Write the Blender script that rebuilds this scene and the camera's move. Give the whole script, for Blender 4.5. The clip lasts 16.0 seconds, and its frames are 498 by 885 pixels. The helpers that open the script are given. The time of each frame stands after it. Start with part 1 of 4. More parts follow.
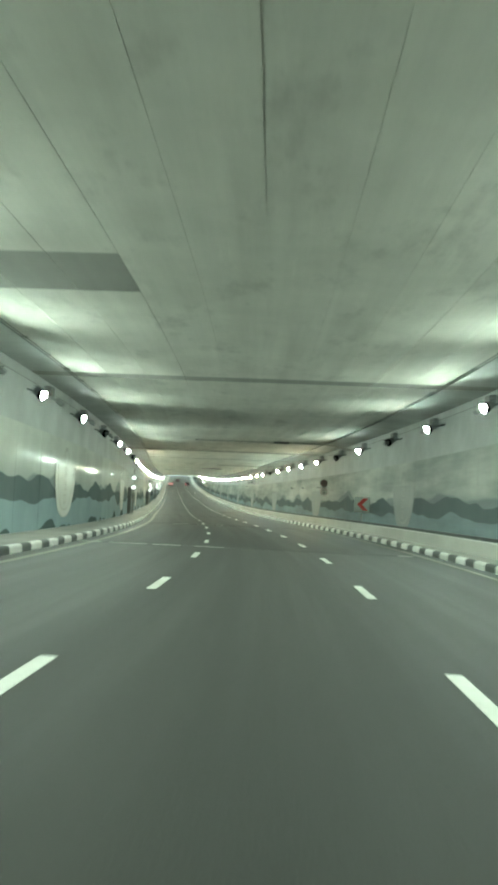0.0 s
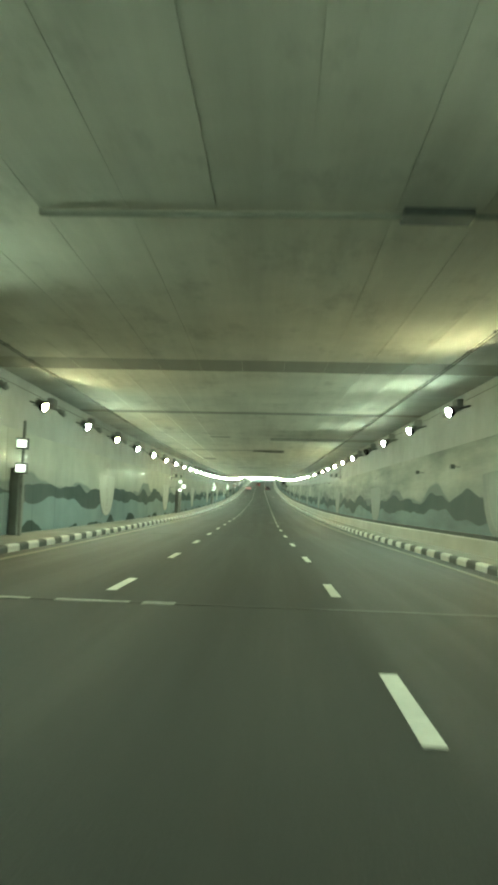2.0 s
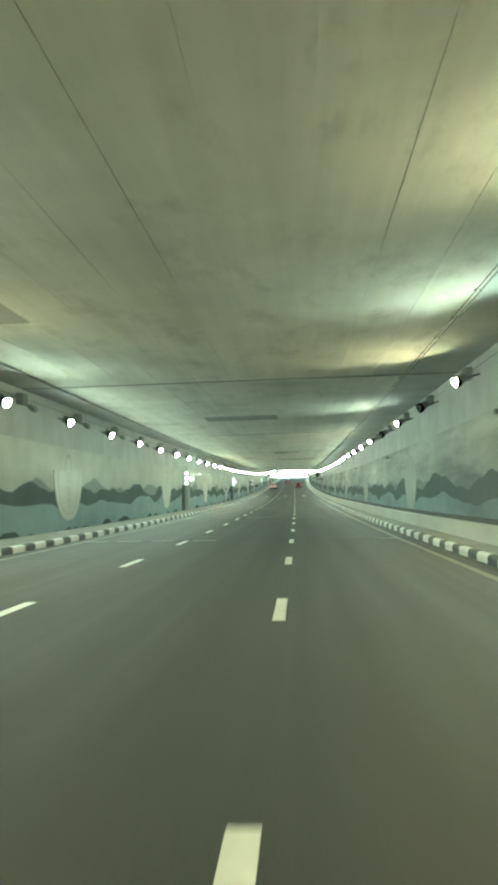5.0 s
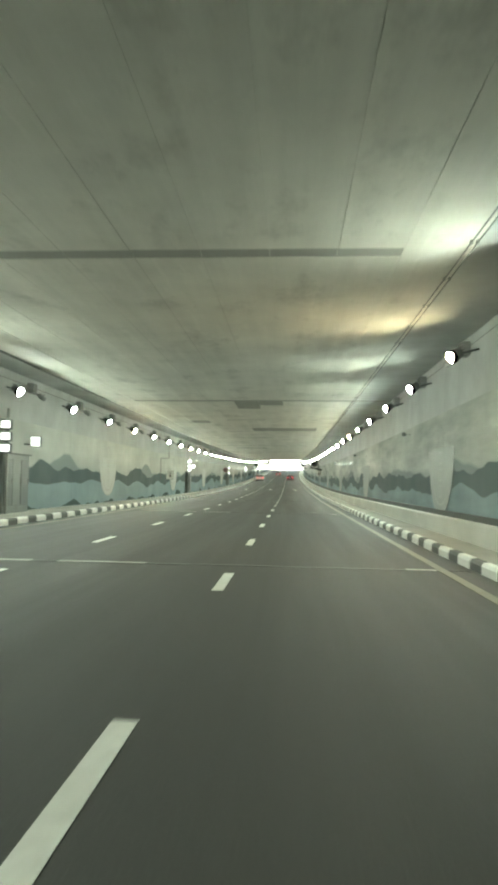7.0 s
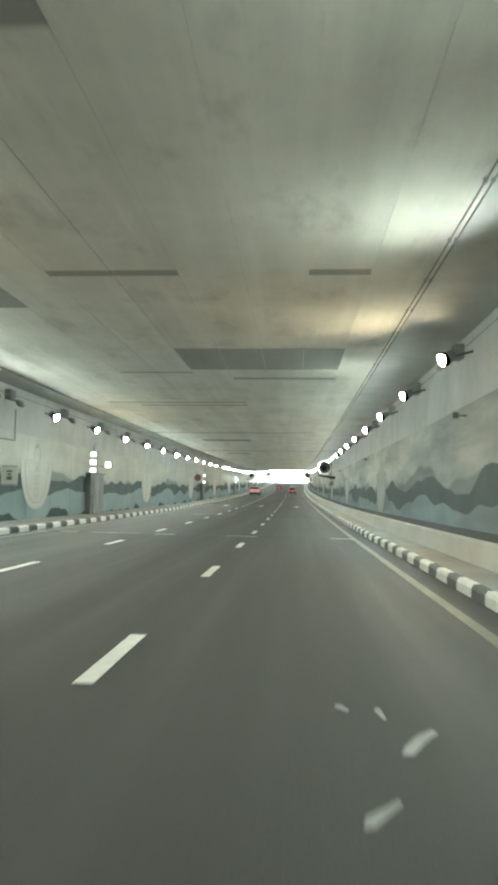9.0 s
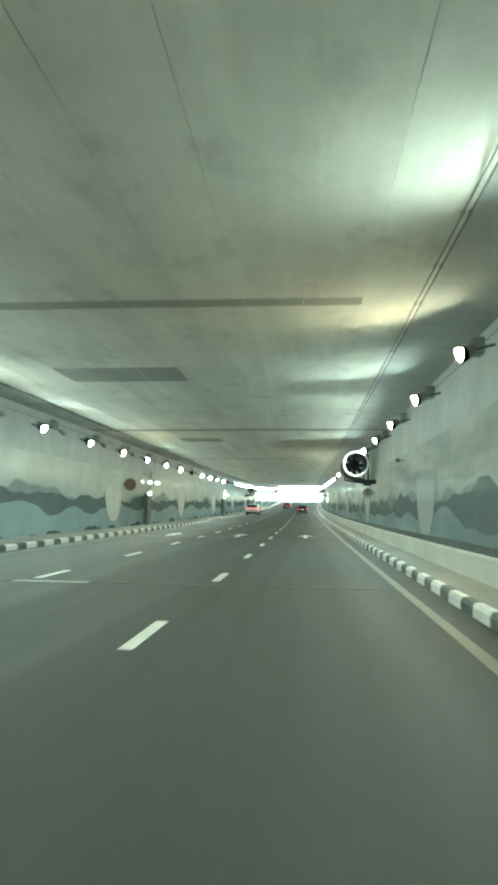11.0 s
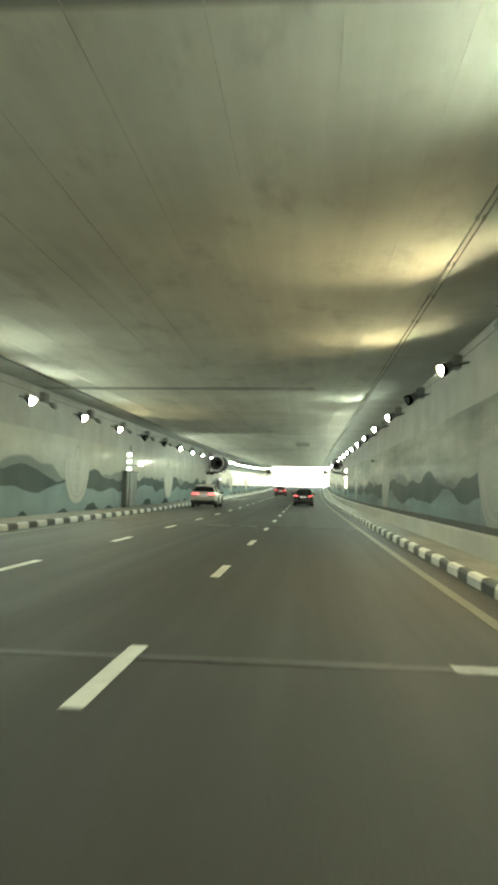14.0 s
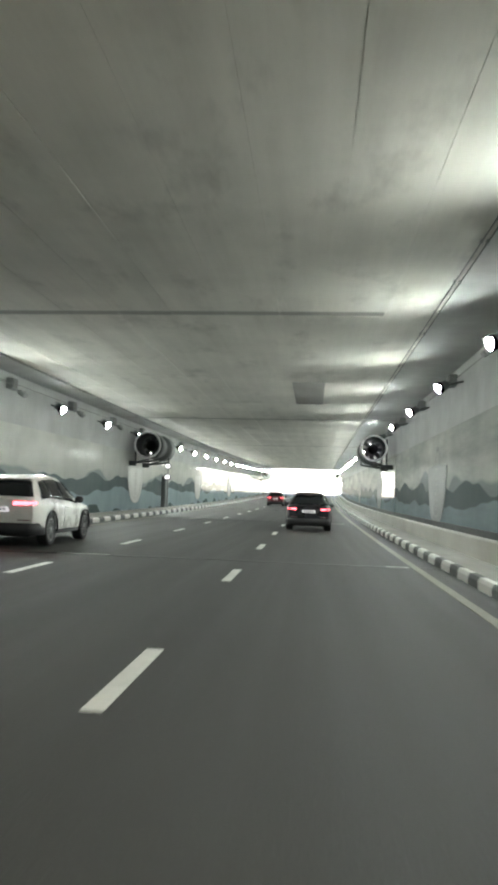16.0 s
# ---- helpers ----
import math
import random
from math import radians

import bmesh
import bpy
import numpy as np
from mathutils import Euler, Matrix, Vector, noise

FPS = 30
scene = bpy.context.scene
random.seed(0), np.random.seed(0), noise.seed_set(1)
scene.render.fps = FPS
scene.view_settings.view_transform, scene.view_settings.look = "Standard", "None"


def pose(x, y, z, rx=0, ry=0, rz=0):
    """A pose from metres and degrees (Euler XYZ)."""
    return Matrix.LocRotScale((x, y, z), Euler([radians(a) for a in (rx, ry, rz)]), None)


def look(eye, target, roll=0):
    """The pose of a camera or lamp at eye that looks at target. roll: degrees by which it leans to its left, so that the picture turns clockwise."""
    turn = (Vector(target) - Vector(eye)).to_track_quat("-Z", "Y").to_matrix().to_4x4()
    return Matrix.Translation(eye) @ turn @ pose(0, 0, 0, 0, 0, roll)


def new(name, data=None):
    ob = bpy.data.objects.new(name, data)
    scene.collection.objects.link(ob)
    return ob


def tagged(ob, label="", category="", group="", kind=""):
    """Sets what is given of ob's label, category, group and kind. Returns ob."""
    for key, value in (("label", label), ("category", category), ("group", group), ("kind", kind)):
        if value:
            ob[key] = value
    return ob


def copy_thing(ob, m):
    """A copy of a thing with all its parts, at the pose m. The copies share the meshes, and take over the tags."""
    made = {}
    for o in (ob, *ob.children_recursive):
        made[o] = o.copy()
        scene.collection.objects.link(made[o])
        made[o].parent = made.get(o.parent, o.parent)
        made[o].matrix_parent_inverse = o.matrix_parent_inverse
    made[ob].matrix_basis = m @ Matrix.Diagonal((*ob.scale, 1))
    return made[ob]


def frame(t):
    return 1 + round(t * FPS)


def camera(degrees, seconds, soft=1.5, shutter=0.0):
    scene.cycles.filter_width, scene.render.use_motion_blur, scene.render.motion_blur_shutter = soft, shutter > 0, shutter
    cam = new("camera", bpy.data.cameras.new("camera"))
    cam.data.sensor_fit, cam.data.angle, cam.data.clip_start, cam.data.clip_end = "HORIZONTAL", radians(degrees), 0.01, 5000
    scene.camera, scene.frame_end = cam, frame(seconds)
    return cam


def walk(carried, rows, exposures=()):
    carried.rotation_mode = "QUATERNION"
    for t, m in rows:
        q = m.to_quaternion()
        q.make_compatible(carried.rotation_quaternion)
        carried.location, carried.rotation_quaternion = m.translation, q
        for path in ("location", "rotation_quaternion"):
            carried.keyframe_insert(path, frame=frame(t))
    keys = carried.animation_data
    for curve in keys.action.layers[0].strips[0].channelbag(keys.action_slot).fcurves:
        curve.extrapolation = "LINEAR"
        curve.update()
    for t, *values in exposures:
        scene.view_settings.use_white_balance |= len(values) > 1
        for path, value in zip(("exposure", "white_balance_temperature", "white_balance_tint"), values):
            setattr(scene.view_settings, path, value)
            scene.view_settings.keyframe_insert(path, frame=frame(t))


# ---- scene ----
cam = camera(33.83, 16.0, soft=3.6, shutter=0.2)
PATH = [
    (0.0, look((1.786, 10.627, 0.904), (2.739, 20.570, 1.266), 2.84)),
    (0.5, look((3.202, 20.369, 0.491), (3.842, 30.331, 0.968), 3.05)),
    (1.0, look((4.459, 30.369, 0.079), (4.799, 40.347, 0.542), 3.05)),
    (1.5, look((5.512, 40.462, -0.324), (5.614, 50.450, 0.057), 2.61)),
    (2.0, look((6.435, 50.672, -0.722), (6.297, 60.660, -0.323), 1.94)),
    (2.5, look((7.088, 60.821, -1.108), (6.707, 70.803, -0.732), 1.92)),
    (3.0, look((7.435, 70.691, -1.475), (6.873, 80.664, -1.057), 1.81)),
    (3.5, look((7.568, 80.231, -1.822), (6.822, 90.194, -1.451), 1.71)),
    (4.0, look((7.686, 90.271, -2.173), (6.866, 100.228, -1.776), 0.97)),
    (4.5, look((7.850, 100.226, -2.500), (7.061, 110.186, -2.141), -0.07)),
    (5.0, look((8.086, 110.223, -2.805), (7.565, 120.198, -2.376), -1.02)),
    (5.2, look((8.186, 114.189, -2.919), (7.771, 124.167, -2.450), -0.98)),
    (5.7, look((8.428, 124.015, -3.189), (8.150, 133.997, -2.691), -0.58)),
    (6.2, look((8.661, 133.716, -3.430), (8.360, 143.701, -2.990), 0.13)),
    (6.8, look((8.931, 145.204, -3.684), (8.503, 155.188, -3.328), 0.95)),
    (7.2, look((9.105, 152.776, -3.832), (8.596, 162.756, -3.489), 1.23)),
    (7.5, look((9.232, 158.411, -3.933), (8.694, 168.389, -3.551), 1.19)),
    (8.0, look((9.442, 167.717, -4.087), (8.895, 177.688, -3.571), 0.72)),
    (8.5, look((9.596, 176.649, -4.228), (9.031, 186.621, -3.740), 1.08)),
    (9.0, look((9.750, 185.765, -4.366), (9.212, 195.737, -3.846), 1.34)),
    (9.5, look((9.887, 195.022, -4.498), (9.341, 204.991, -3.926), 1.44)),
    (10.1, look((10.030, 206.315, -4.649), (9.429, 216.276, -3.987), 1.34)),
    (10.8, look((10.139, 219.711, -4.798), (9.465, 229.662, -4.044), 1.07)),
    (11.2, look((10.163, 227.457, -4.868), (9.466, 237.406, -4.092), 0.93)),
    (11.5, look((10.158, 233.305, -4.914), (9.462, 243.254, -4.144), 0.85)),
    (12.0, look((10.109, 243.129, -4.976), (9.441, 253.084, -4.254), 0.74)),
    (12.5, look((10.045, 252.742, -5.020), (9.327, 262.690, -4.246), 0.29)),
    (13.0, look((10.006, 262.920, -5.051), (9.326, 272.880, -4.401), 0.47)),
    (13.5, look((9.932, 272.608, -5.071), (9.265, 282.568, -4.414), 0.77)),
    (14.0, look((9.944, 282.625, -5.077), (9.245, 292.586, -4.464), 1.53)),
    (14.5, look((9.920, 292.661, -5.071), (9.213, 302.628, -4.609), 1.92)),
    (15.0, look((9.917, 302.802, -5.052), (9.210, 312.768, -4.543), 1.91)),
    (15.5, look((9.946, 312.932, -5.020), (9.199, 322.893, -4.445), 2.14)),
    (16.0, look((9.879, 322.635, -4.978), (9.094, 332.585, -4.272), 2.14)),
]
walk(cam, PATH, exposures=[
    (0.0, 3.60, 6400, -10),
    (0.5, 3.55, 6400, -11),
    (1.0, 3.38, 6800, -29),
    (1.5, 3.33, 7400, -25),
    (2.0, 3.36, 7200, -26),
    (2.5, 3.30, 7100, -14),
    (3.0, 3.47, 5800, -22),
    (3.5, 3.50, 6600, -16),
    (4.0, 3.43, 6600, -22),
    (4.5, 3.40, 6600, -20),
    (5.0, 3.52, 6500, -20),
    (7.5, 3.40, 6900, 2),
    (8.0, 3.44, 6400, -7),
    (8.5, 3.45, 6200, -2),
    (9.0, 3.39, 6400, 6),
    (11.5, 3.52, 6000, -14),
    (12.0, 3.56, 6400, 1),
    (12.5, 3.60, 6200, -2),
    (13.0, 3.57, 6600, 6),
    (13.5, 3.34, 7200, 6),
    (14.0, 3.31, 7400, -6),
    (14.5, 3.28, 6000, -24),
    (15.0, 3.30, 6300, -9),
    (15.5, 3.36, 6100, -1),
    (16.0, 3.35, 6500, 17),
])

# ---- world and sun ----
world = bpy.data.worlds.new("world")
scene.world = world
world.use_nodes = True
wn = world.node_tree.nodes
sky = wn.new("ShaderNodeTexSky")
sky.sky_type = "NISHITA"
sky.sun_disc = False
sky.sun_elevation = radians(48)
sky.sun_rotation = radians(150)
world.node_tree.links.new(sky.outputs[0], wn["Background"].inputs[0])
wn["Background"].inputs[1].default_value = 0.15
sun = new("sun", bpy.data.lights.new("sun", "SUN"))
sun.data.energy = 4.5
sun.data.angle = radians(0.5)
sun.data.color = (1.0, 0.95, 0.88)
sun.rotation_euler = (radians(42), 0, radians(150))

# ---- the tunnel's line: heading and grade along s, in metres ----
HEAD = ([-70, -10, 15, 40, 65, 100, 150, 330, 490, 900], [-9.009, -9.009, -7.065, -2.373, 0.273, -0.472, -0.264, 0.0, -1.4, -1.4])
GRADE = ([-70, -10, 30, 70, 110, 150, 190, 240, 340, 400, 490, 500, 900], [-0.04755, -0.04365, -0.03935, -0.03615, -0.02732, -0.01679, -0.01362, -0.00418, 0.0082, 0.0176, 0.03145, 0.0, 0.0])
SS = np.arange(-70.0, 901.0, 1.0)
TH = np.radians(np.interp(SS, *HEAD))
GR = np.interp(SS, *GRADE)


def summed(v):
    return np.concatenate([[0.0], np.cumsum(0.5 * (v[1:] + v[:-1]))])


LX, LY, LZ = -summed(np.sin(TH)), summed(np.cos(TH)), summed(GR)
LX, LY, LZ = LX - LX[60], LY - LY[60], LZ - LZ[60]
S0, PORTAL = -60.0, 490.0


def at(s, off, z=0.0):
    """The point off metres right of the lane axis and z above the road, s along it."""
    th = np.interp(s, SS, TH)
    return Vector((np.interp(s, SS, LX) + off * math.cos(th), np.interp(s, SS, LY) + off * math.sin(th), np.interp(s, SS, LZ) + z))


def place(s, off, z=0.0, turn=0.0):
    """The pose of a thing at that point: its y along the tunnel, its x to the right."""
    th = np.interp(s, SS, TH)
    g = np.interp(s, SS, GR)
    return Matrix.Translation(at(s, off, z)) @ Euler((math.atan(g), 0, th)).to_matrix().to_4x4() @ Matrix.Rotation(radians(turn), 4, "Z")


# ---- materials ----
def material(name):
    m = bpy.data.materials.new(name)
    m.use_nodes = True
    return m, m.node_tree, m.node_tree.nodes["Principled BSDF"]


def node(nt, kind, **sets):
    n = nt.nodes.new(kind)
    for key, value in sets.items():
        n.inputs[key].default_value = value
    return n


def maths(nt, op, a, b=0.0, c=0.0):
    n = nt.nodes.new("ShaderNodeMath")
    n.operation = op
    for i, v in enumerate((a, b, c)):
        if isinstance(v, (int, float)):
            n.inputs[i].default_value = v
        else:
            nt.links.new(v, n.inputs[i])
    return n.outputs[0]


def mixed(nt, fac, a, b):
    n = nt.nodes.new("ShaderNodeMix")
    n.data_type = "RGBA"
    for i, v in ((0, fac), (6, a), (7, b)):
        if isinstance(v, tuple):
            n.inputs[i].default_value = (*v, 1)
        elif isinstance(v, (int, float)):
            n.inputs[i].default_value = v
        else:
            nt.links.new(v, n.inputs[i])
    return n.outputs[2]


def noise_of(nt, vector, scale, detail=4.0, rough=0.55, stretch=None):
    if stretch:
        mp = node(nt, "ShaderNodeMapping", Scale=stretch)
        nt.links.new(vector, mp.inputs["Vector"])
        vector = mp.outputs[0]
    n = node(nt, "ShaderNodeTexNoise", Scale=scale, Detail=detail, Roughness=rough)
    nt.links.new(vector, n.inputs["Vector"])
    return n.outputs[0]


def ranged(nt, v, a, b, c=0.0, d=1.0):
    n = node(nt, "ShaderNodeMapRange")
    n.clamp = True
    nt.links.new(v, n.inputs[0])
    for i, x in enumerate((a, b, c, d)):
        n.inputs[i + 1].default_value = x
    return n.outputs[0]


def bumped(nt, bsdf, height, strength, distance=0.01):
    b = node(nt, "ShaderNodeBump", Strength=strength, Distance=distance)
    nt.links.new(height, b.inputs["Height"])
    nt.links.new(b.outputs[0], bsdf.inputs["Normal"])


def plain(name, colour, rough=0.6, metal=0.0, vary=0.25, grain=18.0, bump=0.15, emit=None, strength=0.0):
    m, nt, p = material(name)
    co = nt.nodes.new("ShaderNodeTexCoord").outputs["Object"]
    n1, n2 = noise_of(nt, co, grain), noise_of(nt, co, grain * 0.12, 2.0)
    both = maths(nt, "ADD", maths(nt, "MULTIPLY", n1, 0.5), maths(nt, "MULTIPLY", n2, 0.5))
    dark = tuple(c * (1 - vary) for c in colour)
    light = tuple(min(1.0, c * (1 + vary)) for c in colour)
    nt.links.new(mixed(nt, ranged(nt, both, 0.3, 0.7), dark, light), p.inputs["Base Color"])
    nt.links.new(ranged(nt, n1, 0.2, 0.8, max(0.02, rough - 0.1), min(1.0, rough + 0.1)), p.inputs["Roughness"])
    p.inputs["Metallic"].default_value = metal
    if bump:
        bumped(nt, p, n1, bump)
    if emit:
        p.inputs["Emission Color"].default_value = (*emit, 1)
        p.inputs["Emission Strength"].default_value = strength
    return m


def asphalt():
    """UV: metres across and along."""
    m, nt, p = material("asphalt")
    uv = nt.nodes.new("ShaderNodeTexCoord").outputs["UV"]
    fine = noise_of(nt, uv, 55.0, 3.0, 0.7)
    streak = noise_of(nt, uv, 1.0, 5.0, 0.6, (1.4, 0.03, 1.0))
    patch = noise_of(nt, uv, 0.16, 3.0)
    base = mixed(nt, ranged(nt, streak, 0.3, 0.7), (0.021, 0.021, 0.0195), (0.035, 0.0345, 0.0315))
    base = mixed(nt, maths(nt, "MULTIPLY", ranged(nt, patch, 0.45, 0.7), 0.5), base, (0.027, 0.027, 0.026))
    base = mixed(nt, maths(nt, "MULTIPLY", ranged(nt, fine, 0.5, 0.8), 0.35), base, (0.13, 0.13, 0.12))
    sep = nt.nodes.new("ShaderNodeSeparateXYZ")
    nt.links.new(uv, sep.inputs[0])
    track = maths(nt, "ABSOLUTE", maths(nt, "SUBTRACT", maths(nt, "FRACT", maths(nt, "ADD", maths(nt, "DIVIDE", sep.outputs[0], 1.75), 0.5)), 0.5))
    worn = maths(nt, "MULTIPLY", ranged(nt, track, 0.16, 0.4), ranged(nt, noise_of(nt, uv, 0.5, 3.0, 0.5, (1.0, 0.06, 1.0)), 0.35, 0.65, 0.1, 0.55))
    base = mixed(nt, worn, base, (0.042, 0.0415, 0.038))
    edge = maths(nt, "ADD", maths(nt, "ABSOLUTE", sep.outputs[0]), maths(nt, "MULTIPLY", noise_of(nt, uv, 1.5, 4.0), 0.3))
    base = mixed(nt, maths(nt, "MULTIPLY", ranged(nt, edge, 5.45, 5.62), 0.7), base, (0.019, 0.018, 0.016))
    nt.links.new(base, p.inputs["Base Color"])
    nt.links.new(ranged(nt, streak, 0.3, 0.7, 0.64, 0.80), p.inputs["Roughness"])
    p.inputs["Specular IOR Level"].default_value = 0.28
    bumped(nt, p, fine, 0.35, 0.006)
    return m


def concrete(name, light, dark, streaks=(1.0, 0.05, 1.0), rough=0.85, spread=0.16, stains=0.0):
    """UV: metres across (or up) and along."""
    m, nt, p = material(name)
    uv = nt.nodes.new("ShaderNodeTexCoord").outputs["UV"]
    blot = noise_of(nt, uv, 0.35, 5.0, 0.62)
    run = noise_of(nt, uv, 1.3, 4.0, 0.6, streaks)
    fine = noise_of(nt, uv, 22.0, 3.0, 0.6)
    fac = maths(nt, "ADD", maths(nt, "MULTIPLY", blot, 0.45), maths(nt, "ADD", maths(nt, "MULTIPLY", run, 0.45), maths(nt, "MULTIPLY", fine, 0.1)))
    col = mixed(nt, ranged(nt, fac, 0.5 - spread, 0.5 + spread), dark, light)
    if stains:
        damp = noise_of(nt, uv, 0.8, 6.0, 0.68, (1.0, 0.45, 1.0))
        col = mixed(nt, maths(nt, "MULTIPLY", ranged(nt, damp, 0.54, 0.70), stains), col, tuple(c * 0.62 for c in dark))
        chalk = noise_of(nt, uv, 1.9, 5.0, 0.6, (1.0, 0.12, 1.0))
        col = mixed(nt, maths(nt, "MULTIPLY", ranged(nt, chalk, 0.62, 0.75), stains * 0.8), col, tuple(min(1.0, c * 1.12) for c in light))
    nt.links.new(col, p.inputs["Base Color"])
    p.inputs["Roughness"].default_value = rough
    bumped(nt, p, fine, 0.25, 0.008)
    return m


def mural(shift, rough, sheen, graze, dirt_shade, waves):
    """Glossy enamel panels with painted hills above a lake. UV: metres along and up."""
    m, nt, p = material("mural_enamel")
    uv = nt.nodes.new("ShaderNodeTexCoord").outputs["UV"]
    sep = nt.nodes.new("ShaderNodeSeparateXYZ")
    nt.links.new(uv, sep.inputs[0])
    s, z = sep.outputs[0], sep.outputs[1]

    def ridge(scale, offset, low, high, detail=2.0):
        n = node(nt, "ShaderNodeTexNoise", Scale=scale, Detail=detail, Roughness=0.45)
        n.noise_dimensions = "1D"
        nt.links.new(maths(nt, "ADD", s, shift + offset), n.inputs["W"])
        return ranged(nt, n.outputs[0], 0.25, 0.75, low, high)

    def above(line, soft=0.02):
        return ranged(nt, maths(nt, "SUBTRACT", z, line), -soft, soft)

    far, top, base, bush = ridge(0.14, 0, 1.35, 2.55), ridge(0.20, 300, 1.55, 2.25, 2.5), ridge(0.17, 700, 0.95, 1.6), ridge(0.28, 950, -0.15, 0.62)
    mottled = noise_of(nt, uv, 0.5, 4.0)
    beige = mixed(nt, ranged(nt, mottled, 0.3, 0.7), (0.56, 0.57, 0.535), (0.70, 0.705, 0.655))
    beige = mixed(nt, maths(nt, "MULTIPLY", ranged(nt, z, 2.6, 1.6), 0.45), beige, (0.33, 0.38, 0.37))
    lake = mixed(nt, ranged(nt, mottled, 0.3, 0.7), (0.30, 0.385, 0.41), (0.38, 0.47, 0.495))
    hill = mixed(nt, ranged(nt, mottled, 0.3, 0.7), (0.13, 0.166, 0.17), (0.18, 0.212, 0.212))
    col = mixed(nt, above(far, 0.06), (0.33, 0.37, 0.365), beige)
    col = mixed(nt, above(top), hill, col)
    col = mixed(nt, above(base), lake, col)
    col = mixed(nt, above(bush), (0.10, 0.135, 0.13), col)
    # grey film: some grime, and the dimmer light of a wall painted in
    grime = noise_of(nt, uv, 0.7, 5.0, 0.6, (0.14, 0.9, 1.0))
    col = mixed(nt, maths(nt, "MULTIPLY", ranged(nt, grime, 0.28, 0.75), dirt_shade), col, (0.19, 0.205, 0.21))
    nt.links.new(col, p.inputs["Base Color"])
    p.inputs["Roughness"].default_value = 0.7
    p.inputs["Specular IOR Level"].default_value = 0.0
    wave = noise_of(nt, uv, 1.0, 2.0, 0.5, (5.0, 0.35, 1.0))
    bumped(nt, p, mottled, 0.05, 0.02)
    gloss = nt.nodes.new("ShaderNodeBsdfGlossy")
    nt.links.new(ranged(nt, grime, 0.3, 0.75, rough, rough * 2), gloss.inputs["Roughness"])
    ripple = node(nt, "ShaderNodeBump", Strength=waves, Distance=0.02)
    nt.links.new(wave, ripple.inputs["Height"])
    nt.links.new(ripple.outputs[0], gloss.inputs["Normal"])
    slant = node(nt, "ShaderNodeFresnel", IOR=1.5).outputs[0]
    near = maths(nt, "MULTIPLY", slant, maths(nt, "POWER", maths(nt, "SUBTRACT", 1.0, slant), 2.0))
    share = maths(nt, "ADD", maths(nt, "MULTIPLY", near, sheen), maths(nt, "MULTIPLY", maths(nt, "POWER", slant, 3.0), graze))
    blend = nt.nodes.new("ShaderNodeMixShader")
    nt.links.new(share, blend.inputs[0])
    nt.links.new(p.outputs[0], blend.inputs[1])
    nt.links.new(gloss.outputs[0], blend.inputs[2])
    nt.links.new(blend.outputs[0], nt.nodes["Material Output"].inputs["Surface"])
    return m


ASPHALT = asphalt()
CEILING = concrete("ceiling_concrete", (0.77, 0.75, 0.685), (0.55, 0.537, 0.485), spread=0.15, stains=0.5)
DARK_BAY = concrete("dark_bay_concrete", (0.38, 0.372, 0.342), (0.29, 0.284, 0.262))
WALLCON = concrete("wall_concrete", (0.58, 0.59, 0.58), (0.41, 0.42, 0.415), (0.5, 0.5, 1.0))
PAVE = concrete("pavement_concrete", (0.36, 0.345, 0.31), (0.20, 0.195, 0.18))
PLINTH = concrete("plinth_concrete", (0.64, 0.63, 0.58), (0.49, 0.48, 0.44), (0.6, 0.25, 1.0))
# the east wall's much heavier film paints in its dimmer light
MURAL_L, MURAL_R = mural(0.0, 0.05, 0.18, 0.36, 0.22, 0.06), mural(5000.0, 0.10, 0.012, 0.12, 0.9, 0.05)
# extra gloss for the west panels past s = 383, to strengthen the portal's glare
MURAL_GLARE = mural(0.0, 0.06, 0.2, 1.3, 0.1, 0.03)
MURAL_CLEAN = mural(5000.0, 0.06, 0.6, 1.2, 0.15, 0.03)
WHITE_PAINT = plain("white_road_paint", (0.55, 0.54, 0.50), 0.55, vary=0.22, grain=9.0)
YELLOW_PAINT = plain("yellow_road_paint", (0.088, 0.075, 0.048), 0.6, vary=0.35, grain=7.0)
KERB_WHITE = plain("kerb_white_paint", (0.70, 0.695, 0.66), 0.6, vary=0.15, grain=5.0)
KERB_BLACK = plain("kerb_black_paint", (0.045, 0.048, 0.045), 0.55, vary=0.4, grain=5.0)
DARK_METAL = plain("dark_painted_metal", (0.13, 0.14, 0.142), 0.5, 0.2, vary=0.35)
GREY_METAL = plain("galvanised_steel", (0.33, 0.34, 0.33), 0.45, 0.8, vary=0.25)
CONDUIT = plain("dusty_conduit", (0.23, 0.23, 0.22), 0.7, vary=0.3)
BRIGHT_METAL = plain("white_rim_paint", (0.95, 0.96, 0.95), 0.3, 0.1, vary=0.03)
LIT = plain("lamp_glass_cool", (0.9, 0.95, 0.93), 0.3, vary=0.0, bump=0, emit=(0.88, 1.0, 0.90), strength=122.0)
WARM = plain("lamp_glass_warm", (0.95, 0.9, 0.8), 0.3, vary=0.0, bump=0, emit=(1.0, 0.84, 0.55), strength=122.0)
VISOR = plain("matt_black_visor", (0.004, 0.004, 0.004), 0.95, vary=0.1, bump=0)
VISOR.node_tree.nodes["Principled BSDF"].inputs["Specular IOR Level"].default_value = 0.0
HUB_SHADE = plain("shaded_black_metal", (0.014, 0.014, 0.014), 0.85, vary=0.2)
UNLIT = plain("lamp_glass_dark", (0.12, 0.13, 0.13), 0.15, vary=0.2, bump=0)
SIGN_LIT = plain("sign_light", (0.9, 0.95, 0.92), 0.4, vary=0.0, bump=0, emit=(0.92, 1.0, 0.93), strength=0.3)
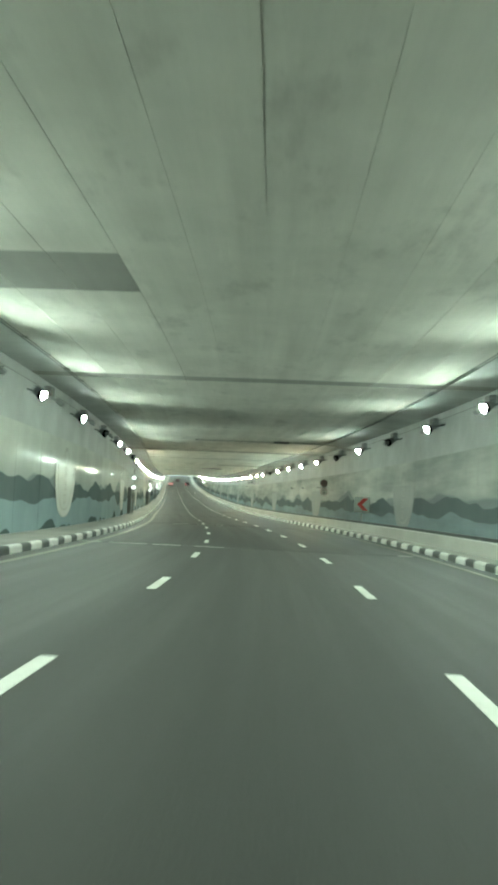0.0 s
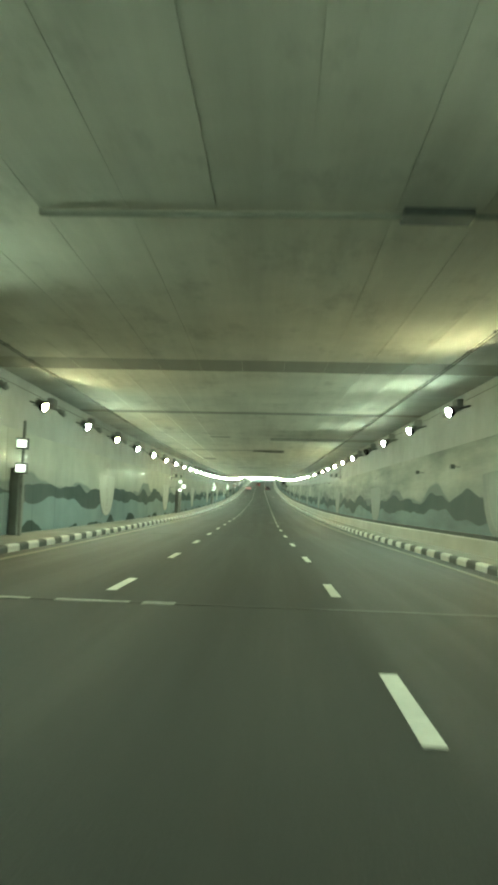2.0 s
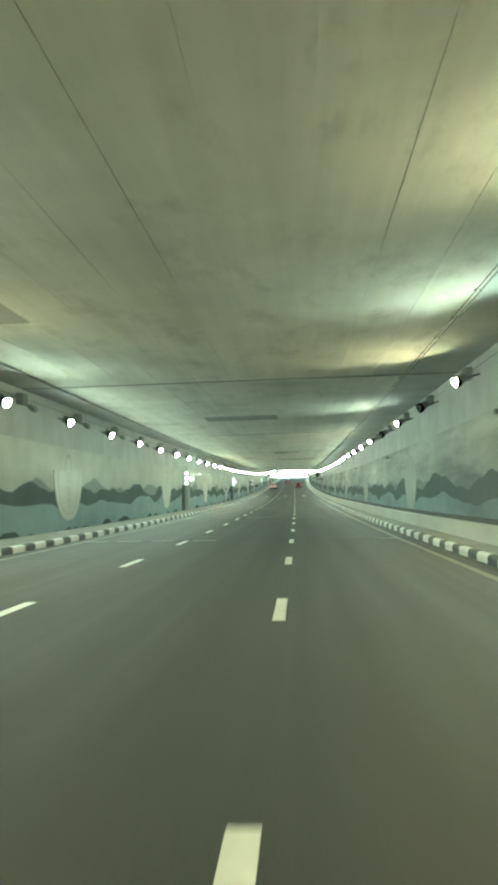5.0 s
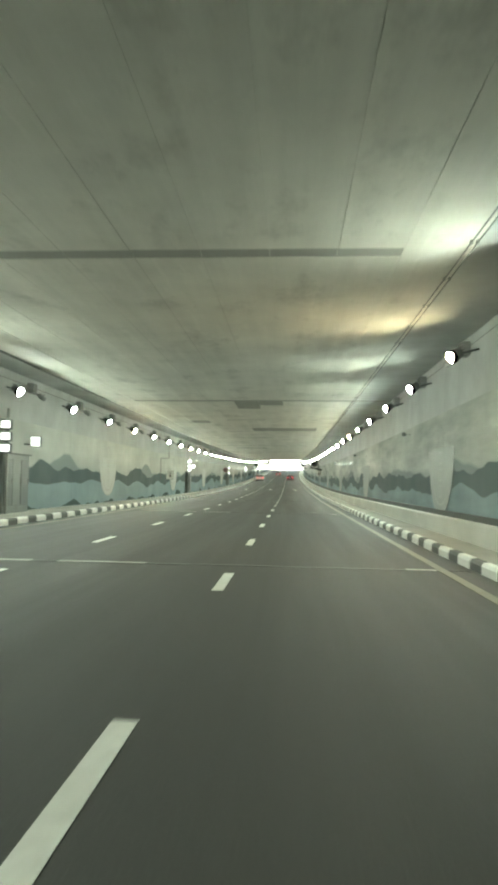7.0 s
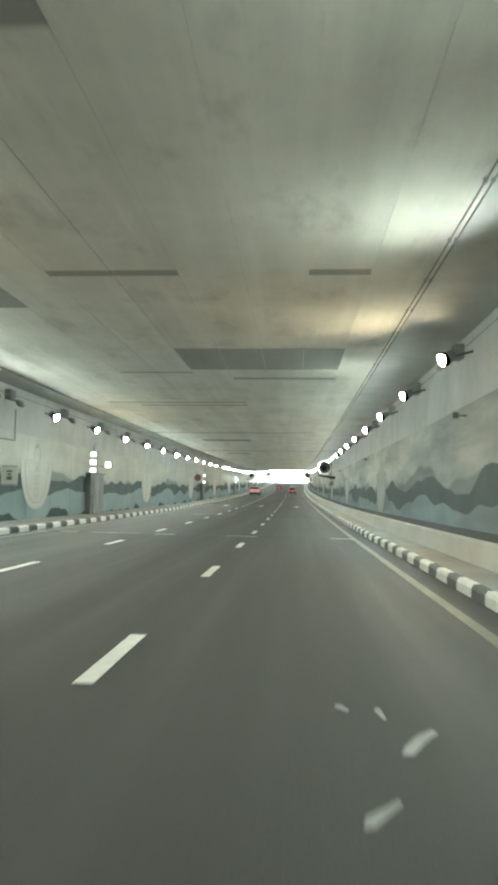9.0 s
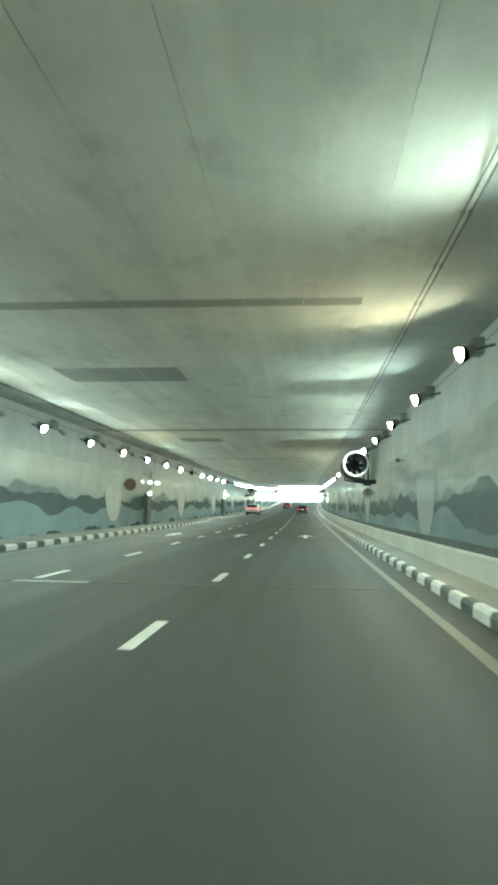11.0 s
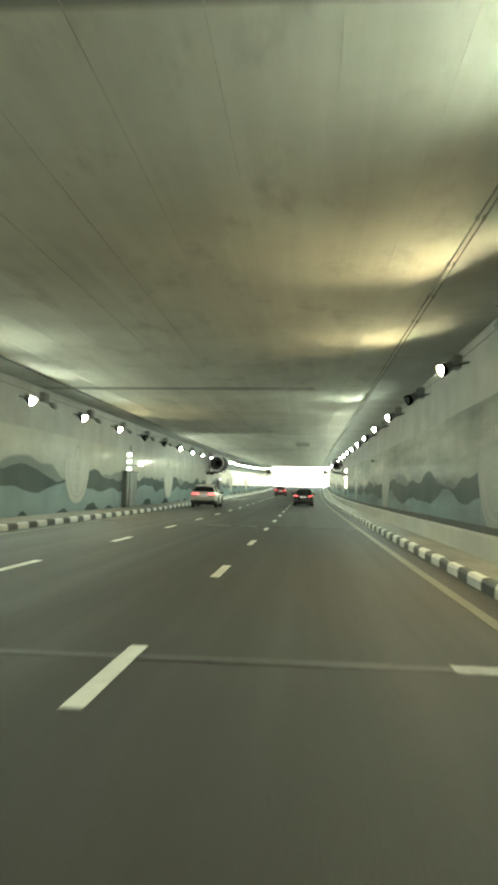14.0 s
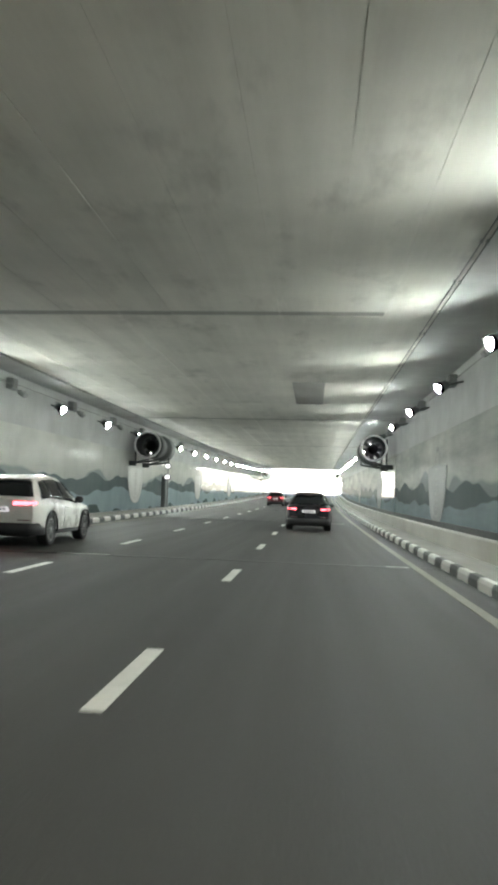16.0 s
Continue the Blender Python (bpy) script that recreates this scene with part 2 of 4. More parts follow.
RED = plain("red_sign_sheet", (0.80, 0.10, 0.10), 0.4, vary=0.15, bump=0)
DULL_BROWN = plain("dull_brown_lens", (0.14, 0.095, 0.09), 0.5, vary=0.2, bump=0)
DULL_RED = plain("dull_red_lens", (0.25, 0.15, 0.15), 0.5, vary=0.2, bump=0)
SIGN_WHITE = plain("white_sign_sheet", (0.85, 0.85, 0.82), 0.45, vary=0.08, bump=0)
BLACK = plain("black_print", (0.03, 0.03, 0.032), 0.5, vary=0.2, bump=0)
CABINET = plain("cabinet_grey_paint", (0.20, 0.225, 0.22), 0.45, vary=0.2)
CABINET_DARK = plain("cabinet_dark_door", (0.12, 0.14, 0.143), 0.35, vary=0.25)
MEDAL = plain("medallion_cream_enamel", (0.50, 0.51, 0.475), 0.38, vary=0.12, grain=3.0, bump=0.02)
MEDAL.node_tree.nodes["Principled BSDF"].inputs["Specular IOR Level"].default_value = 0.2
MEDAL_LINE = plain("medallion_brown_line", (0.40, 0.395, 0.36), 0.4, vary=0.2, grain=3.0, bump=0.05)
# darker copies of enamel and line: the east wall's dimmer light in colour
MEDAL_DIM = plain("medallion_dim_enamel", (0.30, 0.315, 0.305), 0.5, vary=0.15, grain=3.0, bump=0.02)
MEDAL_DIM_LINE = plain("medallion_dim_line", (0.36, 0.37, 0.355), 0.5, vary=0.2, grain=3.0, bump=0.02)
for m in (MEDAL_DIM, MEDAL_DIM_LINE):
    m.node_tree.nodes["Principled BSDF"].inputs["Specular IOR Level"].default_value = 0.2
RUST = plain("pale_mortar", (0.27, 0.265, 0.25), 0.75, 0.0, vary=0.4, grain=6.0)
SEAL = plain("joint_rubber", (0.02, 0.02, 0.02), 0.6, vary=0.3)
WORN_SEAL = plain("worn_joint_asphalt", (0.035, 0.0345, 0.032), 0.7, vary=0.3)


# ---- mesh helpers ----
def finished(name, bm, mat, parent=None, label="", smooth=False):
    me = bpy.data.meshes.new(name)
    bm.to_mesh(me)
    bm.free()
    for x in (mat if isinstance(mat, (list, tuple)) else (mat,)):
        me.materials.append(x)
    if smooth:
        for f in me.polygons:
            f.use_smooth = True
    ob = new(name, me)
    ob.parent = parent
    if label:
        tagged(ob, label)
    return ob


def part(name, bm, mat, parent, label="", smooth=False):
    return finished(name, bm, mat, parent, label, smooth)


def box(bm, x0, x1, y0, y1, z0, z1, bevel=0.0):
    got = bmesh.ops.create_cube(bm, size=1.0, matrix=Matrix.Translation(((x0 + x1) / 2, (y0 + y1) / 2, (z0 + z1) / 2)) @ Matrix.Diagonal((x1 - x0, y1 - y0, z1 - z0, 1)))
    if bevel:
        edges = {e for v in got["verts"] for e in v.link_edges}
        bmesh.ops.bevel(bm, geom=list(edges), offset=bevel, segments=1, affect="EDGES")
    return bm


def tube(bm, a, b, r, n=10, r2=None):
    a, b = Vector(a), Vector(b)
    m = Matrix.Translation((a + b) / 2) @ (b - a).to_track_quat("Z", "Y").to_matrix().to_4x4()
    bmesh.ops.create_cone(bm, cap_ends=True, segments=n, radius1=r, radius2=r if r2 is None else r2, depth=(b - a).length, matrix=m)
    return bm


def loft(name, outline, s0, s1, step, mat, closed=True, parent=None):
    """A bar of that cross-section (off, z) drawn along the tunnel, with UVs in metres across and along."""
    ss = list(np.arange(s0, s1, step)) + [s1]
    bm = bmesh.new()
    uvl = bm.loops.layers.uv.new("uv")
    rings = [[bm.verts.new(at(s, o, z)) for o, z in outline] for s in ss]
    pts = list(outline) + ([outline[0]] if closed else [])
    run = [0.0]
    for (o1, z1), (o2, z2) in zip(pts, pts[1:]):
        run.append(run[-1] + math.hypot(o2 - o1, z2 - z1))
    n = len(outline)
    for i in range(len(ss) - 1):
        for j in range(len(pts) - 1):
            k = (j + 1) % n
            f = bm.faces.new((rings[i][j], rings[i][k], rings[i + 1][k], rings[i + 1][j]))
            for loop, (u, v) in zip(f.loops, ((run[j], ss[i]), (run[j + 1], ss[i]), (run[j + 1], ss[i + 1]), (run[j], ss[i + 1]))):
                loop[uvl].uv = (u + outline[0][0], v)
    if closed:
        bm.faces.new(rings[0])
        bm.faces.new(rings[-1][::-1])
    bmesh.ops.recalc_face_normals(bm, faces=bm.faces)
    return finished(name, bm, mat, parent)


# ---- the structure ----
def ceil_z(off):
    return 5.37 + 0.014 * off


road = tagged(loft("road", [(-5.80, 0), (5.80, 0), (5.80, -0.4), (-5.80, -0.4)], S0, 640, 2.0, ASPHALT), "dark grey worn asphalt carriageway with three lanes", "road", kind="structure")
tagged(loft("pavement_west", [(-5.93, 0.19), (-7.38, 0.21), (-7.38, -0.3), (-5.93, -0.3)], S0, PORTAL, 2.0, PAVE), "grey concrete walkway behind the painted kerb", "walkway", kind="structure")
tagged(loft("pavement_east", [(5.93, 0.19), (6.62, 0.20), (6.62, -0.3), (5.93, -0.3)], S0, PORTAL, 2.0, PAVE), "grey concrete walkway beside a pale plinth", "walkway", kind="structure")
tagged(loft("plinth_east", [(6.62, -0.3), (6.63, 0.625), (6.66, 0.655), (6.78, 0.655), (6.80, 0.63), (6.80, -0.3)], S0, PORTAL, 2.0, PLINTH), "pale sandy concrete plinth with a rounded edge", "plinth", kind="structure")
wall_west = tagged(loft("wall_west", [(-7.42, -0.3), (-7.42, 5.94), (-7.9, 5.94), (-7.9, -0.3)], S0, PORTAL, 2.0, WALLCON), "grey concrete tunnel wall above glossy painted panels", "wall", kind="structure")
wall_east = tagged(loft("wall_east", [(7.42, -0.3), (7.42, 5.94), (7.9, 5.94), (7.9, -0.3)], S0, PORTAL, 2.0, WALLCON), "grey concrete tunnel wall above glossy painted panels", "wall", kind="structure")

# channel floor and wall foot behind the plinth, in one dark colour
tagged(loft("trim_east", [(6.805, 0.38), (7.33, 0.38), (7.33, 0.715), (7.415, 0.715), (7.415, -0.3), (6.805, -0.3)], S0, PORTAL, 2.0, plain("dark_channel", (0.05, 0.054, 0.052), 0.6, vary=0.3)), "dark channel and low wall strip behind the plinth", "skirting", kind="structure")

# the ceiling: planks between long joints, some bays darker and 8 mm higher
COLS = [-7.43, -6.18, -4.98, -3.78, -2.58, -1.38, -0.17, 1.04, 2.24, 3.41, 4.53, 5.68, 7.43]
BAYS = [  # s from, s to, off from, off to
    (13.8, 16.2, -7.5, -2.5), (63.5, 65.4, -7.5, 7.5), (89.9, 92.2, 1.0, 7.5), (89.4, 90.3, -2.6, -1.3), (76.1, 77.1, -7.5, 7.5),
    (102.2, 103.1, -7.5, 2.3), (128.0, 128.4, -7.5, 7.5), (140.5, 143.0, -2.6, 1.1), (153.2, 153.7, -3.8, 4.6),
    (178.4, 179.0, -5.0, 7.5), (179.0, 182.9, -0.2, 1.1), (179.0, 181.0, 1.0, 2.3), (190.5, 190.9, -1.4, 1.1), (190.5, 190.9, 3.4, 4.6),
    (198.3, 202.1, -0.2, 4.6), (203.8, 204.3, 1.0, 4.6), (212.4, 212.8, -4.0, 1.1), (229.2, 229.8, -7.5, 4.6), (236.5, 239.0, -3.8, -0.1),
    (254.2, 255.4, -7.5, 7.5), (259.6, 262.0, -3.8, -1.3), (278.6, 279.5, -7.5, 4.6), (304.4, 305.3, -7.5, 3.5), (341.7, 348.8, 2.2, 3.5),
    (330.6, 331.0, -7.5, 4.6), (356.0, 356.5, -7.5, 7.5), (381.0, 381.6, -7.5, 7.5), (26.4, 27.3, -7.5, 7.5), (406.5, 407.0, -7.5, 7.5),
    (191.1, 193.4, -3.8, -2.5), (211.2, 211.6, -5.0, 1.1), (202.5, 202.8, -2.6, -0.1), (115.0, 118.1, -5.0, -3.7)]
cuts = sorted({S0, PORTAL, *[round(a, 2) for b in BAYS for a in b[:2]], *[float(x) for x in range(-56, 489, 4)]})
bm = bmesh.new()
uvl = bm.loops.layers.uv.new("uv")
plank_rng = random.Random(4)


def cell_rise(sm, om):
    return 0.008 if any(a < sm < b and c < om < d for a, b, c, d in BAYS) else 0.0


def ceil_face(pts, slot=0):
    vs = [bm.verts.new(at(s, o, z)) for s, o, z in pts]
    f = bm.faces.new(vs)
    for loop, (s, o, z) in zip(f.loops, pts):
        loop[uvl].uv = (o + z * 0.3, s)
    f.material_index = slot


G = 0.005
for j in range(len(COLS) - 1):
    o0, o1 = COLS[j] + G, COLS[j + 1] - G
    om = (o0 + o1) / 2
    level = plank_rng.uniform(-0.003, 0.003)
    for i in range(len(cuts) - 1):
        s0, s1 = cuts[i], cuts[i + 1]
        sm = (s0 + s1) / 2
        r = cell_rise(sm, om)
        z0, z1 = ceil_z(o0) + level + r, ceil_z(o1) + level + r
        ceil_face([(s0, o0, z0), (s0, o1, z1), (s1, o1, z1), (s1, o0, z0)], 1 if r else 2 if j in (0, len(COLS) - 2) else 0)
        for o, zz, k in ((o0, z0, j - 1), (o1, z1, j + 1)):
            beside = cell_rise(sm, (COLS[k] + COLS[k + 1]) / 2) if 0 <= k < len(COLS) - 1 else 0.0
            top = ceil_z(o) + max(r, beside) + 0.012
            ceil_face([(s0, o, zz), (s1, o, zz), (s1, o, top), (s0, o, top)])
            if k > j and k < len(COLS) - 1:
                ceil_face([(s0, o, top), (s1, o, top), (s1, o + 2 * G, top), (s0, o + 2 * G, top)])
        nxt = cell_rise((cuts[i + 1] + cuts[i + 2]) / 2, om) if i + 2 < len(cuts) else r
        if nxt != r:
            ceil_face([(s1, o0, z0), (s1, o1, z1), (s1, o1, z1 - r + nxt), (s1, o0, z0 - r + nxt)])
for i in range(0, len(cuts) - 1):
    s0, s1 = cuts[i], cuts[i + 1]
    ceil_face([(s0, -7.9, 5.96), (s0, 7.9, 5.96), (s1, 7.9, 5.96), (s1, -7.9, 5.96)])
    ceil_face([(s0, -7.9, 6.3), (s0, 7.9, 6.3), (s1, 7.9, 6.3), (s1, -7.9, 6.3)])
ceil_face([(PORTAL, -7.9, 5.3), (PORTAL, 7.9, 5.3), (PORTAL, 7.9, 6.3), (PORTAL, -7.9, 6.3)])
ceil_face([(S0, -7.9, 5.3), (S0, 7.9, 5.3), (S0, 7.9, 6.3), (S0, -7.9, 6.3)])
tagged(finished("ceiling", bm, (CEILING, DARK_BAY, WALLCON)), "grey-green stained concrete plank ceiling with shallow darker bays", "ceiling", kind="structure")

# an unseen wall, added to close off the tunnel's near end
bm = bmesh.new()
uvl = bm.loops.layers.uv.new("uv")
ceil_face([(S0, -7.9, -0.4), (S0, 7.9, -0.4), (S0, 7.9, 6.3), (S0, -7.9, 6.3)])
tagged(finished("wall_south", bm, WALLCON), "unseen grey concrete wall added to close the tunnel behind", "wall", kind="structure")

# open ground beyond the portal
bm = bmesh.new()
pc = at(PORTAL + 0.3, 0)
for y0, y1 in ((pc[1], pc[1] + 3000),):
    vs = [bm.verts.new((x, y, at(640, 0)[2] - 0.05)) for x, y in ((-2500, y0), (2500, y0), (2500, y1), (-2500, y1))]
    bm.faces.new(vs)
GROUND = plain("sandy_ground", (0.42, 0.38, 0.31), 0.9, vary=0.2, grain=0.5)
tagged(finished("ground", bm, GROUND), "pale sandy open ground in bright daylight", "ground", kind="structure")

# thin conduits along the ceiling's edges, and others behind the lamps
for o, z in ((-6.16, 5.235), (-6.06, 5.235), (5.66, 5.41), (5.56, 5.41)):
    t = tagged(new("conduit"), "thin dark conduit clipped along the ceiling edge", "conduit", "conduits")
    loft("pipe", [(o - 0.017, z), (o, z - 0.017), (o + 0.017, z), (o, z + 0.017)], S0, PORTAL, 4.0, CONDUIT, parent=t)
    clip = box(bmesh.new(), -0.024, 0.024, -0.03, 0.03, -0.02, 0.04)
    me = bpy.data.meshes.new("clip")
    clip.to_mesh(me)
    clip.free()
    me.materials.append(CONDUIT)
    for k in range(150):
        c = new("clip", me)
        c.parent = t
        c.matrix_basis = place(4.0 + k * 2.4, o, z)
for o, z in ((-7.395, 4.95), (7.395, 5.2)):
    t = tagged(new("conduit"), "dark steel conduit running behind the lamps", "conduit", "conduits")
    loft("pipe", [(o - 0.011, z), (o, z - 0.011), (o + 0.011, z), (o, z + 0.011)], S0, PORTAL, 4.0, CONDUIT, parent=t)


# ---- lamps ----
def floodlight(lit, glass, up):
    """A round floodlight that looks away from +x, turned towards up * y; the face of its glass is at the origin."""
    lamp = tagged(new("tunnel_lamp"), "lit round floodlight with dark housing on a steel bracket" if lit else "unlit dark round floodlight on a steel bracket", "lamp", "tunnel lamps")
    aim = Vector((-0.90, 0.46 * up, -0.54)).to_track_quat("Z", "Y").to_matrix().to_4x4()
    bm = bmesh.new()
    bmesh.ops.create_cone(bm, cap_ends=True, segments=14, radius1=0.12, radius2=0.178, depth=0.26, matrix=aim @ Matrix.Translation((0, 0, -0.19)))
    part("housing", bm, DARK_METAL, lamp)
    for k in range(4):
        bm = box(bmesh.new(), -0.11, 0.11, -0.125 + k * 0.08, -0.113 + k * 0.08, -0.40, -0.32)
        bm.transform(aim)
        part("fin", bm, DARK_METAL, lamp)
    bm = bmesh.new()
    rings = []
    for r, z in ((0.166, 0.0), (0.12, 0.004), (0.06, 0.006)):
        rings.append([bm.verts.new(aim @ Vector((r * math.cos(q), r * math.sin(q), z))) for q in np.linspace(0, 2 * math.pi, 13)[:-1]])
    for lo, hi in zip(rings, rings[1:]):
        for i in range(12):
            bm.faces.new((lo[i], lo[(i + 1) % 12], hi[(i + 1) % 12], hi[i]))
    bm.faces.new(rings[-1])
    part("glass", bm, glass, lamp, "bright white glass" if lit else "dull dark glass")
    # cowl: its deeper wall side is added to keep light off the wall
    bm = bmesh.new()
    inner = aim.inverted() @ Vector((1, 0, -0.1))
    turn = math.atan2(inner.y, inner.x)
    rings = [[bm.verts.new(aim @ Vector((r * math.cos(q), r * math.sin(q), z + (0.12 * max(0.0, math.cos(q - turn)) ** 1.5 if z > 0 else 0.0)))) for q in np.linspace(0, 2 * math.pi, 17)[:-1]] for r, z in ((0.168, -0.07), (0.172, 0.022), (0.188, 0.022), (0.182, -0.07))]
    for lo, hi in zip(rings, rings[1:] + rings[:1]):
        for i in range(16):
            bm.faces.new((lo[i], lo[(i + 1) % 16], hi[(i + 1) % 16], hi[i]))
    part("cowl", bm, VISOR, lamp, "black cowl, deepened on the wall side to block light")
    # visor: added to cut the light that goes up to the ceiling
    bm = bmesh.new()
    arc = np.linspace(radians(48), radians(132), 9)
    rings = [[bm.verts.new(aim @ Vector((r * math.cos(q), r * math.sin(q), z + 0.03 + (0.09 * math.sin(q) if k in (1, 2) else 0)))) for q in arc] for k, (r, z) in enumerate(((0.174, -0.01), (0.178, -0.01), (0.185, -0.01), (0.182, -0.01)))]
    for lo, hi in zip(rings, rings[1:] + rings[:1]):
        for i in range(8):
            bm.faces.new((lo[i], lo[i + 1], hi[i + 1], hi[i]))
    part("visor", bm, VISOR, lamp, "added black visor that keeps light off the ceiling")
    part("bracket", tube(bmesh.new(), (0.2, -0.14 * up, 0.1), (0.76, -0.2 * up, 0.26), 0.03), DARK_METAL, lamp)
    return lamp


def spare_fixture():
    """Gear for a lamp: a box on the wall at +x, an arm and a small tilted floodlight that is not lit."""
    f = tagged(new("lamp_gear"), "grey steel gear box with a small unlit floodlight", "lamp gear", "lamp gear")
    part("box", box(bmesh.new(), 0.02, 0.26, -0.24, 0.24, -0.05, 0.33, 0.02), GEAR, f)
    part("lid", box(bmesh.new(), -0.002, 0.018, -0.21, 0.21, -0.02, 0.30, 0.008), CONDUIT, f)
    for y in (-0.2, 0.2):
        part("bracket", box(bmesh.new(), -0.30, 0.02, y - 0.012, y + 0.012, -0.12, -0.08), GEAR, f)
    bm = box(bmesh.new(), -0.13, 0.13, -0.17, 0.17, -0.07, 0.07, 0.03)
    bm.transform(Matrix.Translation((-0.26, 0, -0.2)) @ Matrix.Rotation(radians(-35), 4, "Y"))
    part("housing", bm, GEAR, f)
    bm = box(bmesh.new(), -0.10, 0.10, -0.14, 0.14, -0.085, -0.072)
    bm.transform(Matrix.Translation((-0.26, 0, -0.2)) @ Matrix.Rotation(radians(-35), 4, "Y"))
    part("glass", bm, UNLIT, f)
    part("cable", tube(bmesh.new(), (0.1, 0.22, 0.1), (0.27, 0.9, 0.16), 0.014, 6), GEAR, f)
    return f


GEAR = plain("dusty_gear_paint", (0.30, 0.31, 0.31), 0.6, 0.1, vary=0.3)
OFF_W, OFF_E = {2, 5, 37, 42, 43}, {2, 4, 9, 15, 17, 34, 39}
WARM_W, WARM_E = {6, 8, 11, 13, 23, 27, 33, 41}, {5, 11, 12, 14, 19, 24, 29, 35, 37, 38}
models = {"spare": spare_fixture()}
for up in (-1, 1):
    models["lit", up], models["warm", up], models["off", up] = floodlight(True, LIT, up), floodlight(True, WARM, up), floodlight(False, UNLIT, up)
used = set()


def put(key, m):
    if key in used:
        return copy_thing(models[key], m)
    used.add(key)
    models[key].matrix_basis = m
    return models[key]


for n in range(-11, 68):
    for off, z, first, out, warm, turn in ((-6.873, 4.457, 26.0, OFF_W, WARM_W, 180), (6.674, 4.70, 25.7, OFF_E, WARM_E, 0)):
        s = first + 7.079 * n
        put(("off" if n in out else "warm" if n in warm else "lit", 1 if turn else -1), place(s, off, z, turn))
        if n < 50:
            put("spare", place(s + (1.3 if turn == 0 else 2.6), off + (0.46 if turn == 0 else -0.27), z + 0.28, turn))


# ---- jet fans ----
FAN_PAINT = plain("fan_casing_paint", (0.065, 0.072, 0.072), 0.5, vary=0.2)


def jet_fan(side):
    """A fan along y, its near mouth at the origin, 4.5 m long, held from the wall at side * x."""
    fan = tagged(new("jet_fan"), "grey cylindrical jet fan with a bright rim on brackets", "jet fan", "jet fans")
    bm = bmesh.new()
    prof = [(0.70, 0.02), (0.70, 1.6), (0.60, 1.65), (0.60, 2.9), (0.70, 2.95), (0.70, 4.5), (0.58, 4.5), (0.54, 3.0), (0.54, 1.5), (0.60, 0.02)]
    rings = []
    for r, y in prof:
        rings.append([bm.verts.new((r * math.cos(a), y, r * math.sin(a))) for a in np.linspace(0, 2 * math.pi, 33)[:-1]])
    for a, b in zip(rings, rings[1:] + rings[:1]):
        for i in range(32):
            bm.faces.new((a[i], a[(i + 1) % 32], b[(i + 1) % 32], b[i]))
    bmesh.ops.recalc_face_normals(bm, faces=bm.faces)
    part("casing", bm, FAN_PAINT, fan, smooth=True)
    bm = bmesh.new()
    rings = []
    for k in range(9):
        a = 2 * math.pi * k / 8
        r, y = 0.668 + 0.052 * math.cos(a), 0.0 + 0.07 * math.sin(a)
        rings.append([bm.verts.new((r * math.cos(b), y, r * math.sin(b))) for b in np.linspace(0, 2 * math.pi, 33)[:-1]])
    for a, b in zip(rings, rings[1:]):
        for i in range(32):
            bm.faces.new((a[i], a[(i + 1) % 32], b[(i + 1) % 32], b[i]))
    bmesh.ops.recalc_face_normals(bm, faces=bm.faces)
    part("rim", bm, BRIGHT_METAL, fan, "bright white inlet rim", smooth=True)
    # hub and nose are near-black to put the mouth's shade into their colour
    part("hub", tube(bmesh.new(), (0, 0.9, 0), (0, 3.8, 0), 0.27, 20), HUB_SHADE, fan)
    part("nose", tube(bmesh.new(), (0, 0.65, 0), (0, 0.9, 0), 0.10, 20, 0.27), HUB_SHADE, fan)
    for k in range(8):
        bm = box(bmesh.new(), 0.25, 0.545, -0.02, 0.02, -0.13, 0.13)
        bm.transform(Matrix.Translation((0, 1.6, 0)) @ Matrix.Rotation(k * math.pi / 4, 4, "Y") @ Matrix.Rotation(0.6, 4, "X"))
        part("blade", bm, FAN_PAINT, fan)
    for y in (0.5, 3.9):
        bm = bmesh.new()
        tube(bm, (-0.45, y, -0.78), (1.0, y, -0.98), 0.05)
        tube(bm, (0.0, y, -0.72), (0.95, y, -0.98), 0.04)
        tube(bm, (0.72, y, -0.95), (0.72, y, 0.55), 0.05)
        tube(bm, (-0.45, y, -0.80), (-0.45, y, -0.45), 0.04)
        box(bm, 0.68, 1.16, y - 0.1, y + 0.1, -1.1, -0.85)
        if side < 0:
            bm.transform(Matrix.Diagonal((-1, 1, 1, 1)))
            bmesh.ops.reverse_faces(bm, faces=bm.faces)
        part("bracket", bm, FAN_PAINT, fan)
    return fan


fan = jet_fan(1)
fan.matrix_basis = place(259.6, 6.22, 4.02)
for s in (357.0, 455.0):
    copy_thing(fan, place(s, 6.25, 4.06))
fan = jet_fan(-1)
fan.matrix_basis = place(358.2, -6.25, 3.92) @ Matrix.Scale(1.07, 4)
copy_thing(fan, place(455.0, -6.3, 3.92))


